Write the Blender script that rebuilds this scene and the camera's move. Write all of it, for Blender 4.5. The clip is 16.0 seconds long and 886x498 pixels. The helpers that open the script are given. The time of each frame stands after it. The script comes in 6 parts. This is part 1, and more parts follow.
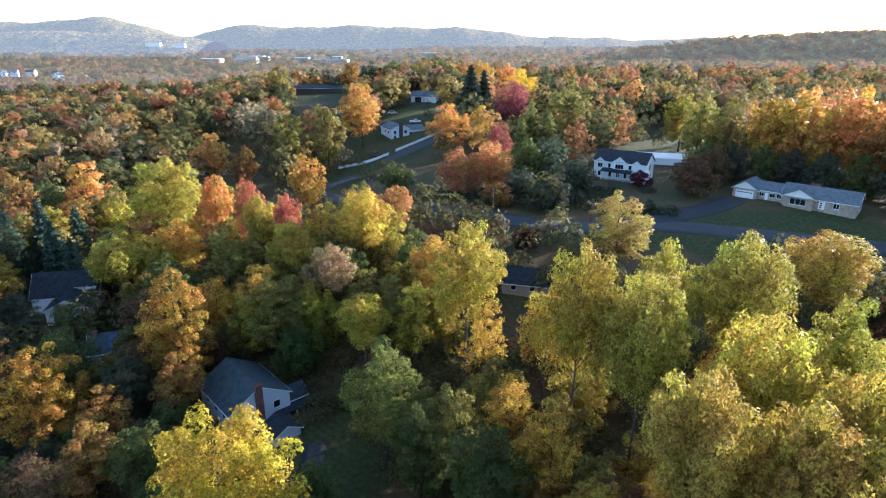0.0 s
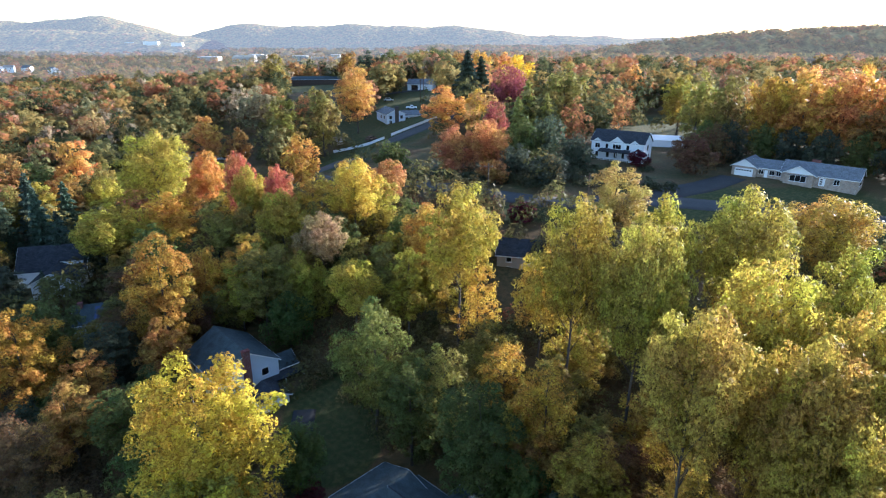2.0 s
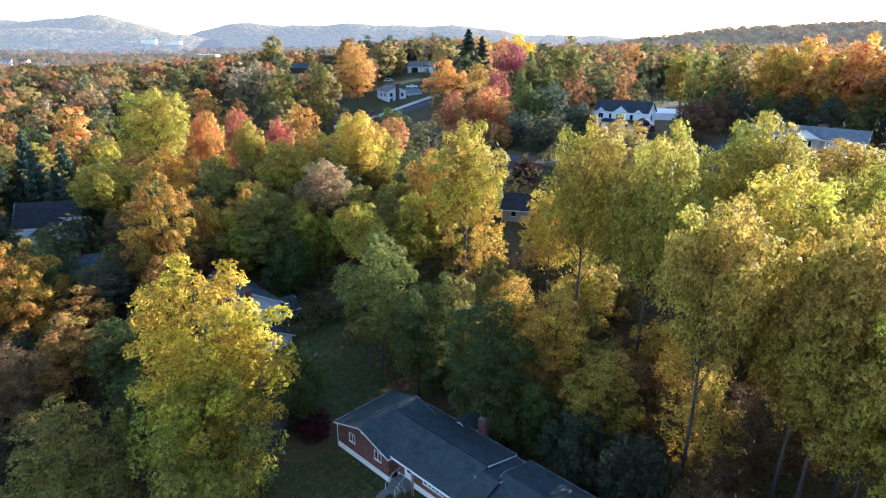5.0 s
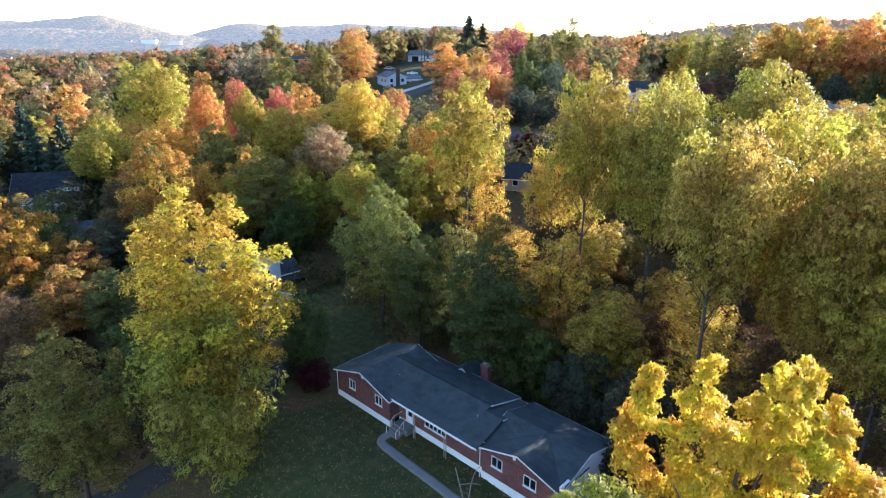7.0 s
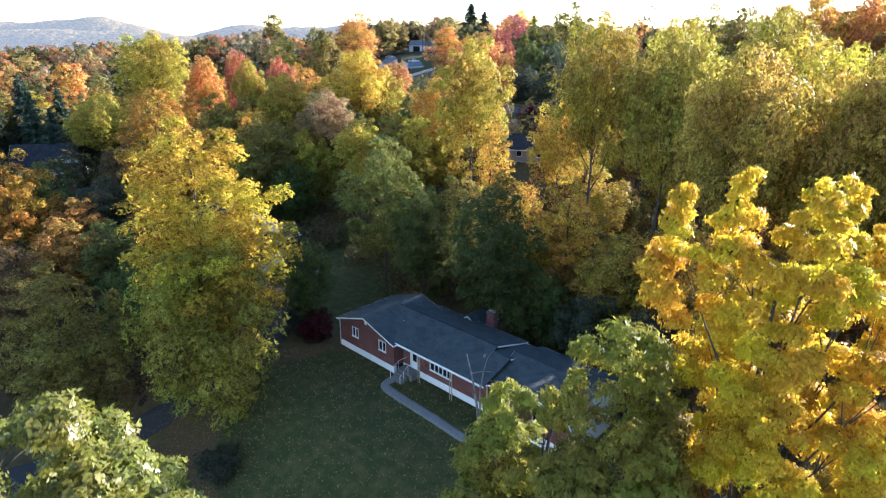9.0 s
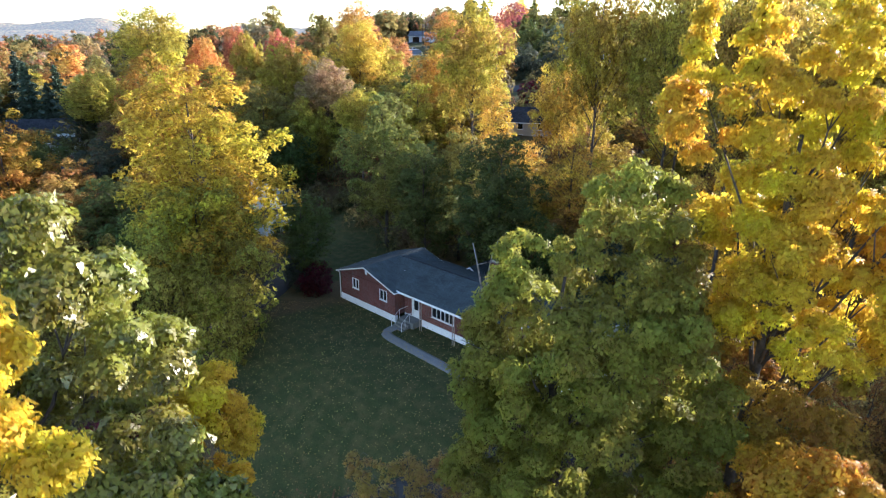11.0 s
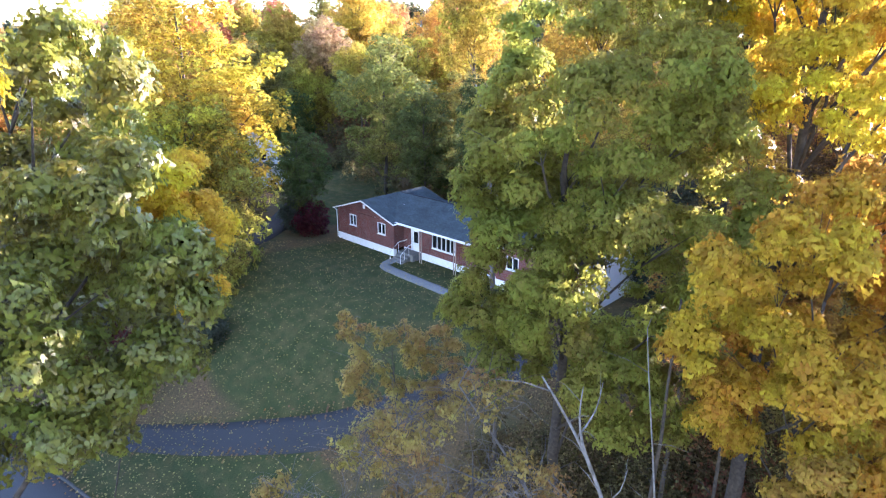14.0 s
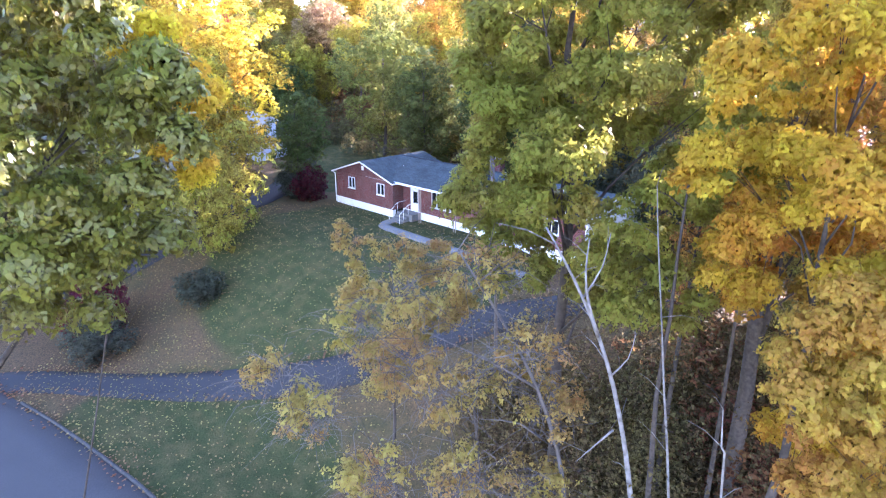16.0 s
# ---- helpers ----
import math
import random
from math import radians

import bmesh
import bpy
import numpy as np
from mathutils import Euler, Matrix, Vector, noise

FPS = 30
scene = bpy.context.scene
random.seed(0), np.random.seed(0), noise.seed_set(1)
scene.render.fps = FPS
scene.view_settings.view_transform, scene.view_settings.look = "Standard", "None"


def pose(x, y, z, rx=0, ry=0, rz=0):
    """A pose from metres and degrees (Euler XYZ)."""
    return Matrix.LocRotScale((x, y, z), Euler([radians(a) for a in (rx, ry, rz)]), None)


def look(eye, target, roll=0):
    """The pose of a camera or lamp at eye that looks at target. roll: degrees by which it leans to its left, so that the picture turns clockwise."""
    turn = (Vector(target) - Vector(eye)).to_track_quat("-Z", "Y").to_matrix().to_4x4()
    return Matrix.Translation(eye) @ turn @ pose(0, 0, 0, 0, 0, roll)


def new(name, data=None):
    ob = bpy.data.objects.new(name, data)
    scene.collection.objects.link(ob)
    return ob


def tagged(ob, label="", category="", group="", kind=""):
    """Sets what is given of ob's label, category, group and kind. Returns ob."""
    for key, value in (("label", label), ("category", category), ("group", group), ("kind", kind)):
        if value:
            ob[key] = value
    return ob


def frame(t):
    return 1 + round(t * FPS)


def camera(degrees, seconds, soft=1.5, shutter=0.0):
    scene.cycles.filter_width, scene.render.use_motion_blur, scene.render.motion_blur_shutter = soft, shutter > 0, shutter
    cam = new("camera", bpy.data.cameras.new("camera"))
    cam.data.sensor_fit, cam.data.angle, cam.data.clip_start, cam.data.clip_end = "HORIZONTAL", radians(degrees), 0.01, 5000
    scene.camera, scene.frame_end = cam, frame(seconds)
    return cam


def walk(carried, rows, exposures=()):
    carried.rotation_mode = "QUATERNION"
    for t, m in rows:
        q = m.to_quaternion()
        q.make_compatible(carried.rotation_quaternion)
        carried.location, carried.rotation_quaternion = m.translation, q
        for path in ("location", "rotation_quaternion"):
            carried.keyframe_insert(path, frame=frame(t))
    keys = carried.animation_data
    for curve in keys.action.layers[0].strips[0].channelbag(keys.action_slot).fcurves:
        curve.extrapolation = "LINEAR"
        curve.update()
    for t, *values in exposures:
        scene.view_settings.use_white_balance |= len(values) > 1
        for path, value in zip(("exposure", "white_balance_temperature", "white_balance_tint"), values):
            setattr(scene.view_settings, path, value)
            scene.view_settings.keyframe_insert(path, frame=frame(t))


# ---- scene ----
cam = camera(73.46, 16.0, 1.1, 0.5)
PATH = [
    (0.0, 0.0, 0.0, 62.0, 70.301, -0.172, 0.065),
    (0.5, -0.01, -0.06, 60.42, 70.301, -0.139, 0.038),
    (1.0, 0.14, 0.08, 58.9, 70.305, -0.094, 0.023),
    (1.5, 0.65, 0.3, 57.32, 70.283, -0.133, 0.016),
    (2.0, 1.07, 0.33, 55.65, 70.273, -0.104, -0.067),
    (2.5, 1.35, 0.36, 54.1, 70.262, -0.131, -0.082),
    (3.0, 1.18, 0.23, 52.45, 70.274, -0.145, -0.125),
    (3.5, 0.63, 0.0, 50.77, 70.29, -0.139, -0.188),
    (4.0, 0.06, -0.34, 49.17, 70.299, -0.143, -0.214),
    (6.5, -0.19, -2.28, 41.12, 70.46, -0.183, -0.251),
    (7.0, -0.3, -2.33, 39.48, 70.479, -0.17, -0.225),
    (7.5, -0.5, -2.32, 37.81, 70.516, -0.207, -0.185),
    (8.0, -0.62, -2.42, 36.18, 70.546, -0.176, -0.174),
    (10.5, -1.04, -3.9, 28.96, 70.841, -0.241, -0.231),
    (11.0, -1.07, -3.81, 27.57, 70.806, -0.148, -0.28),
    (11.5, -1.09, -3.62, 26.14, 70.815, -0.096, -0.241),
    (12.0, -1.1, -3.53, 24.79, 70.836, -0.053, -0.223),
    (12.5, -1.11, -3.6, 23.54, 70.92, -0.046, -0.211),
    (13.0, -1.08, -3.64, 22.38, 70.995, -0.088, -0.206),
    (13.5, -1.04, -3.68, 21.28, 71.04, -0.098, -0.198),
    (14.0, -1.01, -3.8, 20.19, 71.072, -0.091, -0.168),
    (14.5, -1.0, -3.92, 19.13, 71.112, -0.071, -0.186),
    (15.0, -0.97, -4.02, 18.09, 71.145, -0.077, -0.206),
    (15.5, -0.98, -4.17, 17.12, 71.217, -0.125, -0.155),
    (16.0, -0.96, -4.27, 16.21, 71.248, -0.125, -0.132),
]
walk(cam, [(t, pose(x, y, z, rx, ry, rz)) for t, x, y, z, rx, ry, rz in PATH],
     exposures=[(0.0, 2.05, 5620, 13), (4.0, 2.18, 5620, 14), (7.0, 2.3, 5700, 18), (10.5, 2.28, 5950, 17), (11.5, 2.4, 6050, 19), (12.0, 2.46, 6100, 20), (13.0, 2.82, 6000, 24), (14.0, 3.38, 5850, 30), (15.0, 3.84, 5800, 36), (16.0, 4.03, 5800, 40)])


# ---- world ----
SUN_AZ, SUN_EL = radians(56), radians(14.8)
to_sun = Vector((math.sin(SUN_AZ) * math.cos(SUN_EL), math.cos(SUN_AZ) * math.cos(SUN_EL), math.sin(SUN_EL)))
world = bpy.data.worlds.new("world")
scene.world = world
world.use_nodes = True
wn = world.node_tree.nodes
sky = wn.new("ShaderNodeTexSky")
sky.sky_type = "NISHITA"
sky.sun_disc = False
sky.sun_elevation, sky.sun_rotation = SUN_EL, SUN_AZ
sky.air_density, sky.dust_density, sky.ozone_density = 1.0, 0.3, 1.5
wn["Background"].inputs["Strength"].default_value = 0.125
world.node_tree.links.new(sky.outputs["Color"], wn["Background"].inputs["Color"])
sun_data = bpy.data.lights.new("sun", "SUN")
sun_data.energy, sun_data.angle, sun_data.color = 5.0, radians(0.6), (1.0, 0.91, 0.80)
sun = new("sun", sun_data)
sun.matrix_world = look(to_sun * 300, (0, 0, 0))


# ---- materials ----
def nodes_of(name):
    m = bpy.data.materials.new(name)
    m.use_nodes = True
    return m, m.node_tree.nodes, m.node_tree.links


def surface(name, a, b, rough=0.8, scale=1.0, fine=12.0, bump=0.3, spec=0.3, metal=0.0, patches=0.5):
    """Two base colours mixed by coarse patches and fine grain, with fine relief."""
    m, n, l = nodes_of(name)
    p = n["Principled BSDF"]
    geo = n.new("ShaderNodeNewGeometry")
    big, small = n.new("ShaderNodeTexNoise"), n.new("ShaderNodeTexNoise")
    big.inputs["Scale"].default_value, small.inputs["Scale"].default_value = scale, fine
    big.inputs["Detail"].default_value = small.inputs["Detail"].default_value = 4
    for t in (big, small):
        l.new(geo.outputs["Position"], t.inputs["Vector"])
    add = n.new("ShaderNodeMath")
    add.operation = "MULTIPLY_ADD"
    l.new(big.outputs["Fac"], add.inputs[0])
    add.inputs[1].default_value = patches
    l.new(small.outputs["Fac"], add.inputs[2])
    ramp = n.new("ShaderNodeMapRange")
    ramp.inputs["From Min"].default_value, ramp.inputs["From Max"].default_value = 0.3 + patches * 0.3, 0.7 + patches * 0.7
    l.new(add.outputs[0], ramp.inputs["Value"])
    mix = n.new("ShaderNodeMix")
    mix.data_type = "RGBA"
    mix.inputs["A"].default_value, mix.inputs["B"].default_value = (*a, 1), (*b, 1)
    l.new(ramp.outputs["Result"], mix.inputs["Factor"])
    l.new(mix.outputs["Result"], p.inputs["Base Color"])
    p.inputs["Roughness"].default_value, p.inputs["Metallic"].default_value = rough, metal
    p.inputs["Specular IOR Level"].default_value = spec
    bmp = n.new("ShaderNodeBump")
    bmp.inputs["Strength"].default_value, bmp.inputs["Distance"].default_value = bump, 0.03
    l.new(small.outputs["Fac"], bmp.inputs["Height"])
    l.new(bmp.outputs["Normal"], p.inputs["Normal"])
    return m


def brick_material(name, c1, c2, mortar, size=1.0, axis="w"):
    """Courses of brick or shingle on the object's own coordinates: u along the wall, z up."""
    m, n, l = nodes_of(name)
    p = n["Principled BSDF"]
    tc, sep, comb = n.new("ShaderNodeTexCoord"), n.new("ShaderNodeSeparateXYZ"), n.new("ShaderNodeCombineXYZ")
    l.new(tc.outputs["Object"], sep.inputs[0])
    s = n.new("ShaderNodeMath")
    s.operation = "ADD"
    l.new(sep.outputs["X"], s.inputs[0]), l.new(sep.outputs["Y"], s.inputs[1])
    if axis == "w":
        l.new(s.outputs[0], comb.inputs["X"]), l.new(sep.outputs["Z"], comb.inputs["Y"])
    else:
        l.new(sep.outputs["X"], comb.inputs["X"]), l.new(sep.outputs["Y"], comb.inputs["Y"])
    t = n.new("ShaderNodeTexBrick")
    t.inputs["Scale"].default_value = 1.0
    t.inputs["Brick Width"].default_value, t.inputs["Row Height"].default_value = 0.215 * size, 0.075 * size
    t.inputs["Mortar Size"].default_value = 0.008 * size
    t.inputs["Color1"].default_value, t.inputs["Color2"].default_value, t.inputs["Mortar"].default_value = (*c1, 1), (*c2, 1), (*mortar, 1)
    l.new(comb.outputs[0], t.inputs["Vector"])
    nz = n.new("ShaderNodeTexNoise")
    nz.inputs["Scale"].default_value, nz.inputs["Detail"].default_value = 0.9, 6
    l.new(tc.outputs["Object"], nz.inputs["Vector"])
    mr = n.new("ShaderNodeMapRange")
    mr.inputs["From Min"].default_value, mr.inputs["From Max"].default_value = 0.3, 0.7
    mr.inputs["To Min"].default_value, mr.inputs["To Max"].default_value = 0.75, 1.2
    l.new(nz.outputs["Fac"], mr.inputs["Value"])
    mul = n.new("ShaderNodeMix")
    mul.data_type, mul.blend_type = "RGBA", "MULTIPLY"
    mul.inputs["Factor"].default_value = 1
    l.new(t.outputs["Color"], mul.inputs["A"]), l.new(mr.outputs["Result"], mul.inputs["B"])
    l.new(mul.outputs["Result"], p.inputs["Base Color"])
    p.inputs["Roughness"].default_value, p.inputs["Specular IOR Level"].default_value = 0.88, 0.2
    bmp = n.new("ShaderNodeBump")
    bmp.inputs["Strength"].default_value, bmp.inputs["Distance"].default_value = 0.5, 0.01
    bmp.invert = True
    l.new(t.outputs["Fac"], bmp.inputs["Height"]), l.new(bmp.outputs["Normal"], p.inputs["Normal"])
    return m


def siding_material(name, a, b, board=0.13):
    """Horizontal clapboards."""
    m = surface(name, a, b, 0.55, 0.6, 9.0, 0.1)
    n, l = m.node_tree.nodes, m.node_tree.links
    geo, sep, w = n.new("ShaderNodeNewGeometry"), n.new("ShaderNodeSeparateXYZ"), n.new("ShaderNodeMath")
    l.new(geo.outputs["Position"], sep.inputs[0])
    d = n.new("ShaderNodeMath")
    d.operation, d.inputs[1].default_value = "DIVIDE", board
    w.operation = "FRACT"
    l.new(sep.outputs["Z"], d.inputs[0]), l.new(d.outputs[0], w.inputs[0])
    bmp = n.new("ShaderNodeBump")
    bmp.inputs["Strength"].default_value, bmp.inputs["Distance"].default_value, bmp.invert = 0.8, 0.015, True
    l.new(w.outputs[0], bmp.inputs["Height"])
    l.new(bmp.outputs["Normal"], n["Principled BSDF"].inputs["Normal"])
    return m


def leaf_material(name, gloss=0.3, through_=0.55, patch=0.2, cell=0.0, keep=0.5, vary=0.5, rough=0.5):
    """Leaves: the object's own colour, varied from leaf to leaf and in patches through the crown.
    cell: the size of single leaves in a spray; between them the spray is open."""
    m, n, l = nodes_of(name)
    p, out = n["Principled BSDF"], n["Material Output"]
    info, geo, tc = n.new("ShaderNodeObjectInfo"), n.new("ShaderNodeNewGeometry"), n.new("ShaderNodeTexCoord")
    nz = n.new("ShaderNodeTexNoise")
    nz.inputs["Scale"].default_value, nz.inputs["Detail"].default_value = patch, 2
    l.new(tc.outputs["Object"], nz.inputs["Vector"])
    chance = geo.outputs["Random Per Island"]
    if cell:
        vor, sep = n.new("ShaderNodeTexVoronoi"), n.new("ShaderNodeSeparateColor")
        vor.inputs["Scale"].default_value = 1 / cell
        l.new(tc.outputs["Object"], vor.inputs["Vector"])
        l.new(vor.outputs["Color"], sep.inputs["Color"])
        both = n.new("ShaderNodeMath")
        both.operation, both.inputs[1].default_value = "MULTIPLY_ADD", 0.5
        half = n.new("ShaderNodeMath")
        half.operation, half.inputs[1].default_value = "MULTIPLY", 0.5
        l.new(chance, half.inputs[0]), l.new(sep.outputs["Red"], both.inputs[0]), l.new(half.outputs[0], both.inputs[2])
        chance = both.outputs[0]
    hsv = n.new("ShaderNodeHueSaturation")
    l.new(info.outputs["Color"], hsv.inputs["Color"])
    hue = n.new("ShaderNodeMapRange")
    hue.inputs["From Min"].default_value, hue.inputs["From Max"].default_value = 0.35, 0.65
    hue.inputs["To Min"].default_value, hue.inputs["To Max"].default_value = 0.475, 0.526
    l.new(nz.outputs["Fac"], hue.inputs["Value"])
    jit = n.new("ShaderNodeMath")
    jit.operation, jit.inputs[1].default_value = "MULTIPLY_ADD", 0.04
    l.new(chance, jit.inputs[0])
    off = n.new("ShaderNodeMath")
    off.operation, off.inputs[1].default_value = "SUBTRACT", 0.02
    l.new(hue.outputs["Result"], off.inputs[0]), l.new(off.outputs[0], jit.inputs[2])
    l.new(jit.outputs[0], hsv.inputs["Hue"])
    val = n.new("ShaderNodeMapRange")
    val.inputs["To Min"].default_value, val.inputs["To Max"].default_value = 1 - vary, 1 + vary
    l.new(chance, val.inputs["Value"]), l.new(val.outputs["Result"], hsv.inputs["Value"])
    hsv.inputs["Saturation"].default_value = 1.0
    l.new(hsv.outputs["Color"], p.inputs["Base Color"])
    p.inputs["Roughness"].default_value, p.inputs["Specular IOR Level"].default_value = rough, gloss
    tr, mix = n.new("ShaderNodeBsdfTranslucent"), n.new("ShaderNodeMixShader")
    l.new(hsv.outputs["Color"], tr.inputs["Color"])
    mix.inputs["Fac"].default_value = through_
    l.new(p.outputs[0], mix.inputs[1]), l.new(tr.outputs[0], mix.inputs[2])
    last = mix
    if cell:
        gap, last, clear = n.new("ShaderNodeMath"), n.new("ShaderNodeMixShader"), n.new("ShaderNodeBsdfTransparent")
        gap.operation, gap.inputs[1].default_value = "GREATER_THAN", keep
        l.new(vor.outputs["Distance"], gap.inputs[0])
        l.new(gap.outputs[0], last.inputs["Fac"])
        l.new(mix.outputs[0], last.inputs[1]), l.new(clear.outputs[0], last.inputs[2])
    l.new(last.outputs[0], out.inputs["Surface"])
    return m


LEAF = leaf_material("leaf", 0.36, 0.52, 0.3, vary=0.25)
GLOSSY_SPRAY = leaf_material("glossy_leaf_spray", 0.5, 0.45, 0.3, 0.115, 0.55, 0.35, 0.36)
SPRAY = leaf_material("leaf_spray", 0.04, 0.5, 0.2, 0.14, 0.58, 0.65)
NEAR_SPRAY = leaf_material("near_leaf_spray", 0.1, 0.6, 0.3, 0.09, 0.55, 0.25)
FAR_SPRAY = leaf_material("far_leaf_spray", 0.04, 0.5, 0.15, 0.32, 0.58)
NEEDLE = leaf_material("needle", 0.2, 0.15)
BARK = surface("bark", (0.032, 0.026, 0.021), (0.105, 0.085, 0.07), 0.9, 0.8, 7.0, 0.8)
BIRCH = surface("birch_bark", (0.09, 0.08, 0.075), (0.32, 0.305, 0.285), 0.7, 1.5, 5.0, 0.4)
ASPHALT = surface("asphalt", (0.022, 0.022, 0.023), (0.044, 0.043, 0.042), 0.85, 0.35, 30.0, 0.3)
OLD_ASPHALT = surface("worn_asphalt", (0.038, 0.038, 0.038), (0.075, 0.072, 0.069), 0.9, 0.25, 20.0, 0.3)
TWIG = surface("grey_twig", (0.065, 0.055, 0.048), (0.16, 0.14, 0.125), 0.85, 1.5, 5.0, 0.4)
CONCRETE = surface("concrete", (0.30, 0.29, 0.27), (0.46, 0.45, 0.42), 0.85, 0.8, 14.0, 0.3)
KERBSTONE = surface("kerbstone", (0.03, 0.03, 0.028), (0.085, 0.08, 0.072), 0.95, 0.9, 9.0, 0.4)
WORN_CONCRETE = surface("worn_concrete", (0.11, 0.11, 0.105), (0.22, 0.215, 0.20), 0.9, 0.8, 14.0, 0.3)
BRICK = brick_material("red_brick", (0.115, 0.032, 0.027), (0.17, 0.05, 0.041), (0.20, 0.165, 0.155))
TAN_BRICK = brick_material("tan_brick", (0.30, 0.22, 0.17), (0.38, 0.29, 0.22), (0.40, 0.36, 0.32))
SHINGLE = brick_material("slate_shingle", (0.046, 0.060, 0.062), (0.062, 0.080, 0.083), (0.030, 0.039, 0.041), 2.0, "r")
GREY_SHINGLE = brick_material("grey_shingle", (0.13, 0.14, 0.155), (0.18, 0.19, 0.20), (0.08, 0.085, 0.09), 2.0, "r")
DARK_SHINGLE = brick_material("dark_shingle", (0.028, 0.030, 0.036), (0.050, 0.053, 0.06), (0.015, 0.016, 0.018), 2.0, "r")
WHITE = surface("white_paint", (0.68, 0.68, 0.67), (0.80, 0.80, 0.79), 0.5, 0.7, 8.0, 0.1)
TAN_PAINT = surface("tan_paint", (0.30, 0.24, 0.19), (0.40, 0.33, 0.27), 0.6, 0.7, 8.0, 0.1)
STRIP = surface("painted_foundation", (0.66, 0.68, 0.70), (0.84, 0.85, 0.86), 0.7, 0.9, 6.0, 0.3)
SIDING = siding_material("white_siding", (0.62, 0.64, 0.66), (0.76, 0.77, 0.78))
BLUE_SIDING = siding_material("pale_blue_siding", (0.48, 0.54, 0.60), (0.58, 0.64, 0.70))
GREY_SIDING = siding_material("grey_siding", (0.34, 0.36, 0.39), (0.44, 0.46, 0.48))
DARK_WOOD = surface("dark_wood", (0.05, 0.03, 0.02), (0.11, 0.07, 0.05), 0.7, 2.0, 20.0, 0.4)
METAL = surface("grey_metal", (0.35, 0.35, 0.36), (0.5, 0.5, 0.5), 0.45, 2.0, 15.0, 0.1, 0.5, 0.8)


def glass_material():
    m, n, l = nodes_of("window_glass")
    p = n["Principled BSDF"]
    p.inputs["Base Color"].default_value = (0.012, 0.014, 0.018, 1)
    p.inputs["Roughness"].default_value, p.inputs["Specular IOR Level"].default_value = 0.06, 0.6
    return m


GLASS = glass_material()
TYRE = surface("tyre", (0.012, 0.012, 0.012), (0.03, 0.03, 0.03), 0.85, 3.0, 20.0, 0.2)


PANEL = surface("roof_panel_glass", (0.02, 0.035, 0.10), (0.04, 0.06, 0.15), 0.2, 0.8, 8.0, 0.05, 0.6)


def ground_material():
    """Leaf litter with worn earth, and mown grass where the 'lawn' attribute says so."""
    m, n, l = nodes_of("ground")
    p = n["Principled BSDF"]
    geo = n.new("ShaderNodeNewGeometry")
    att = n.new("ShaderNodeAttribute")
    att.attribute_name = "lawn"
    def noise_at(scale, detail=5):
        t = n.new("ShaderNodeTexNoise")
        t.inputs["Scale"].default_value, t.inputs["Detail"].default_value = scale, detail
        l.new(geo.outputs["Position"], t.inputs["Vector"])
        return t
    def blend(fac, a, b, lo=0.35, hi=0.65):
        r, x = n.new("ShaderNodeMapRange"), n.new("ShaderNodeMix")
        r.inputs["From Min"].default_value, r.inputs["From Max"].default_value = lo, hi
        l.new(fac, r.inputs["Value"])
        x.data_type = "RGBA"
        l.new(r.outputs["Result"], x.inputs["Factor"])
        for s, c in (("A", a), ("B", b)):
            if isinstance(c, tuple):
                x.inputs[s].default_value = (*c, 1)
            else:
                l.new(c, x.inputs[s])
        return x.outputs["Result"]
    fine, mid, big = noise_at(9), noise_at(1.1), noise_at(0.11)
    litter = blend(fine.outputs["Fac"], (0.045, 0.028, 0.016), (0.17, 0.10, 0.045))
    litter = blend(big.outputs["Fac"], litter, blend(mid.outputs["Fac"], (0.035, 0.045, 0.015), (0.10, 0.075, 0.03)))
    grass = blend(fine.outputs["Fac"], (0.022, 0.033, 0.009), (0.054, 0.062, 0.019), 0.3, 0.7)
    grass = blend(mid.outputs["Fac"], grass, blend(fine.outputs["Fac"], (0.062, 0.058, 0.017), (0.11, 0.085, 0.034)), 0.42, 0.72)
    bands, tone, mown = n.new("ShaderNodeTexWave"), n.new("ShaderNodeMapRange"), n.new("ShaderNodeMix")
    bands.bands_direction, bands.inputs["Scale"].default_value, bands.inputs["Distortion"].default_value, bands.inputs["Detail Scale"].default_value = "DIAGONAL", 0.33, 1.5, 0.4
    l.new(geo.outputs["Position"], bands.inputs["Vector"])
    tone.inputs["To Min"].default_value, tone.inputs["To Max"].default_value = 0.94, 1.06
    l.new(bands.outputs["Fac"], tone.inputs["Value"])
    mown.data_type, mown.blend_type, mown.inputs["Factor"].default_value = "RGBA", "MULTIPLY", 1
    l.new(grass, mown.inputs["A"]), l.new(tone.outputs["Result"], mown.inputs["B"])
    grass = mown.outputs["Result"]
    edge = n.new("ShaderNodeMath")
    edge.operation, edge.inputs[1].default_value = "MULTIPLY_ADD", 0.5
    l.new(mid.outputs["Fac"], edge.inputs[0])
    l.new(att.outputs["Fac"], edge.inputs[2])
    l.new(blend(edge.outputs[0], litter, grass, 0.6, 0.9), p.inputs["Base Color"])
    p.inputs["Roughness"].default_value, p.inputs["Specular IOR Level"].default_value = 0.9, 0.15
    bmp = n.new("ShaderNodeBump")
    bmp.inputs["Strength"].default_value, bmp.inputs["Distance"].default_value = 0.6, 0.08
    l.new(fine.outputs["Fac"], bmp.inputs["Height"]), l.new(bmp.outputs["Normal"], p.inputs["Normal"])
    return m


GROUND = ground_material()


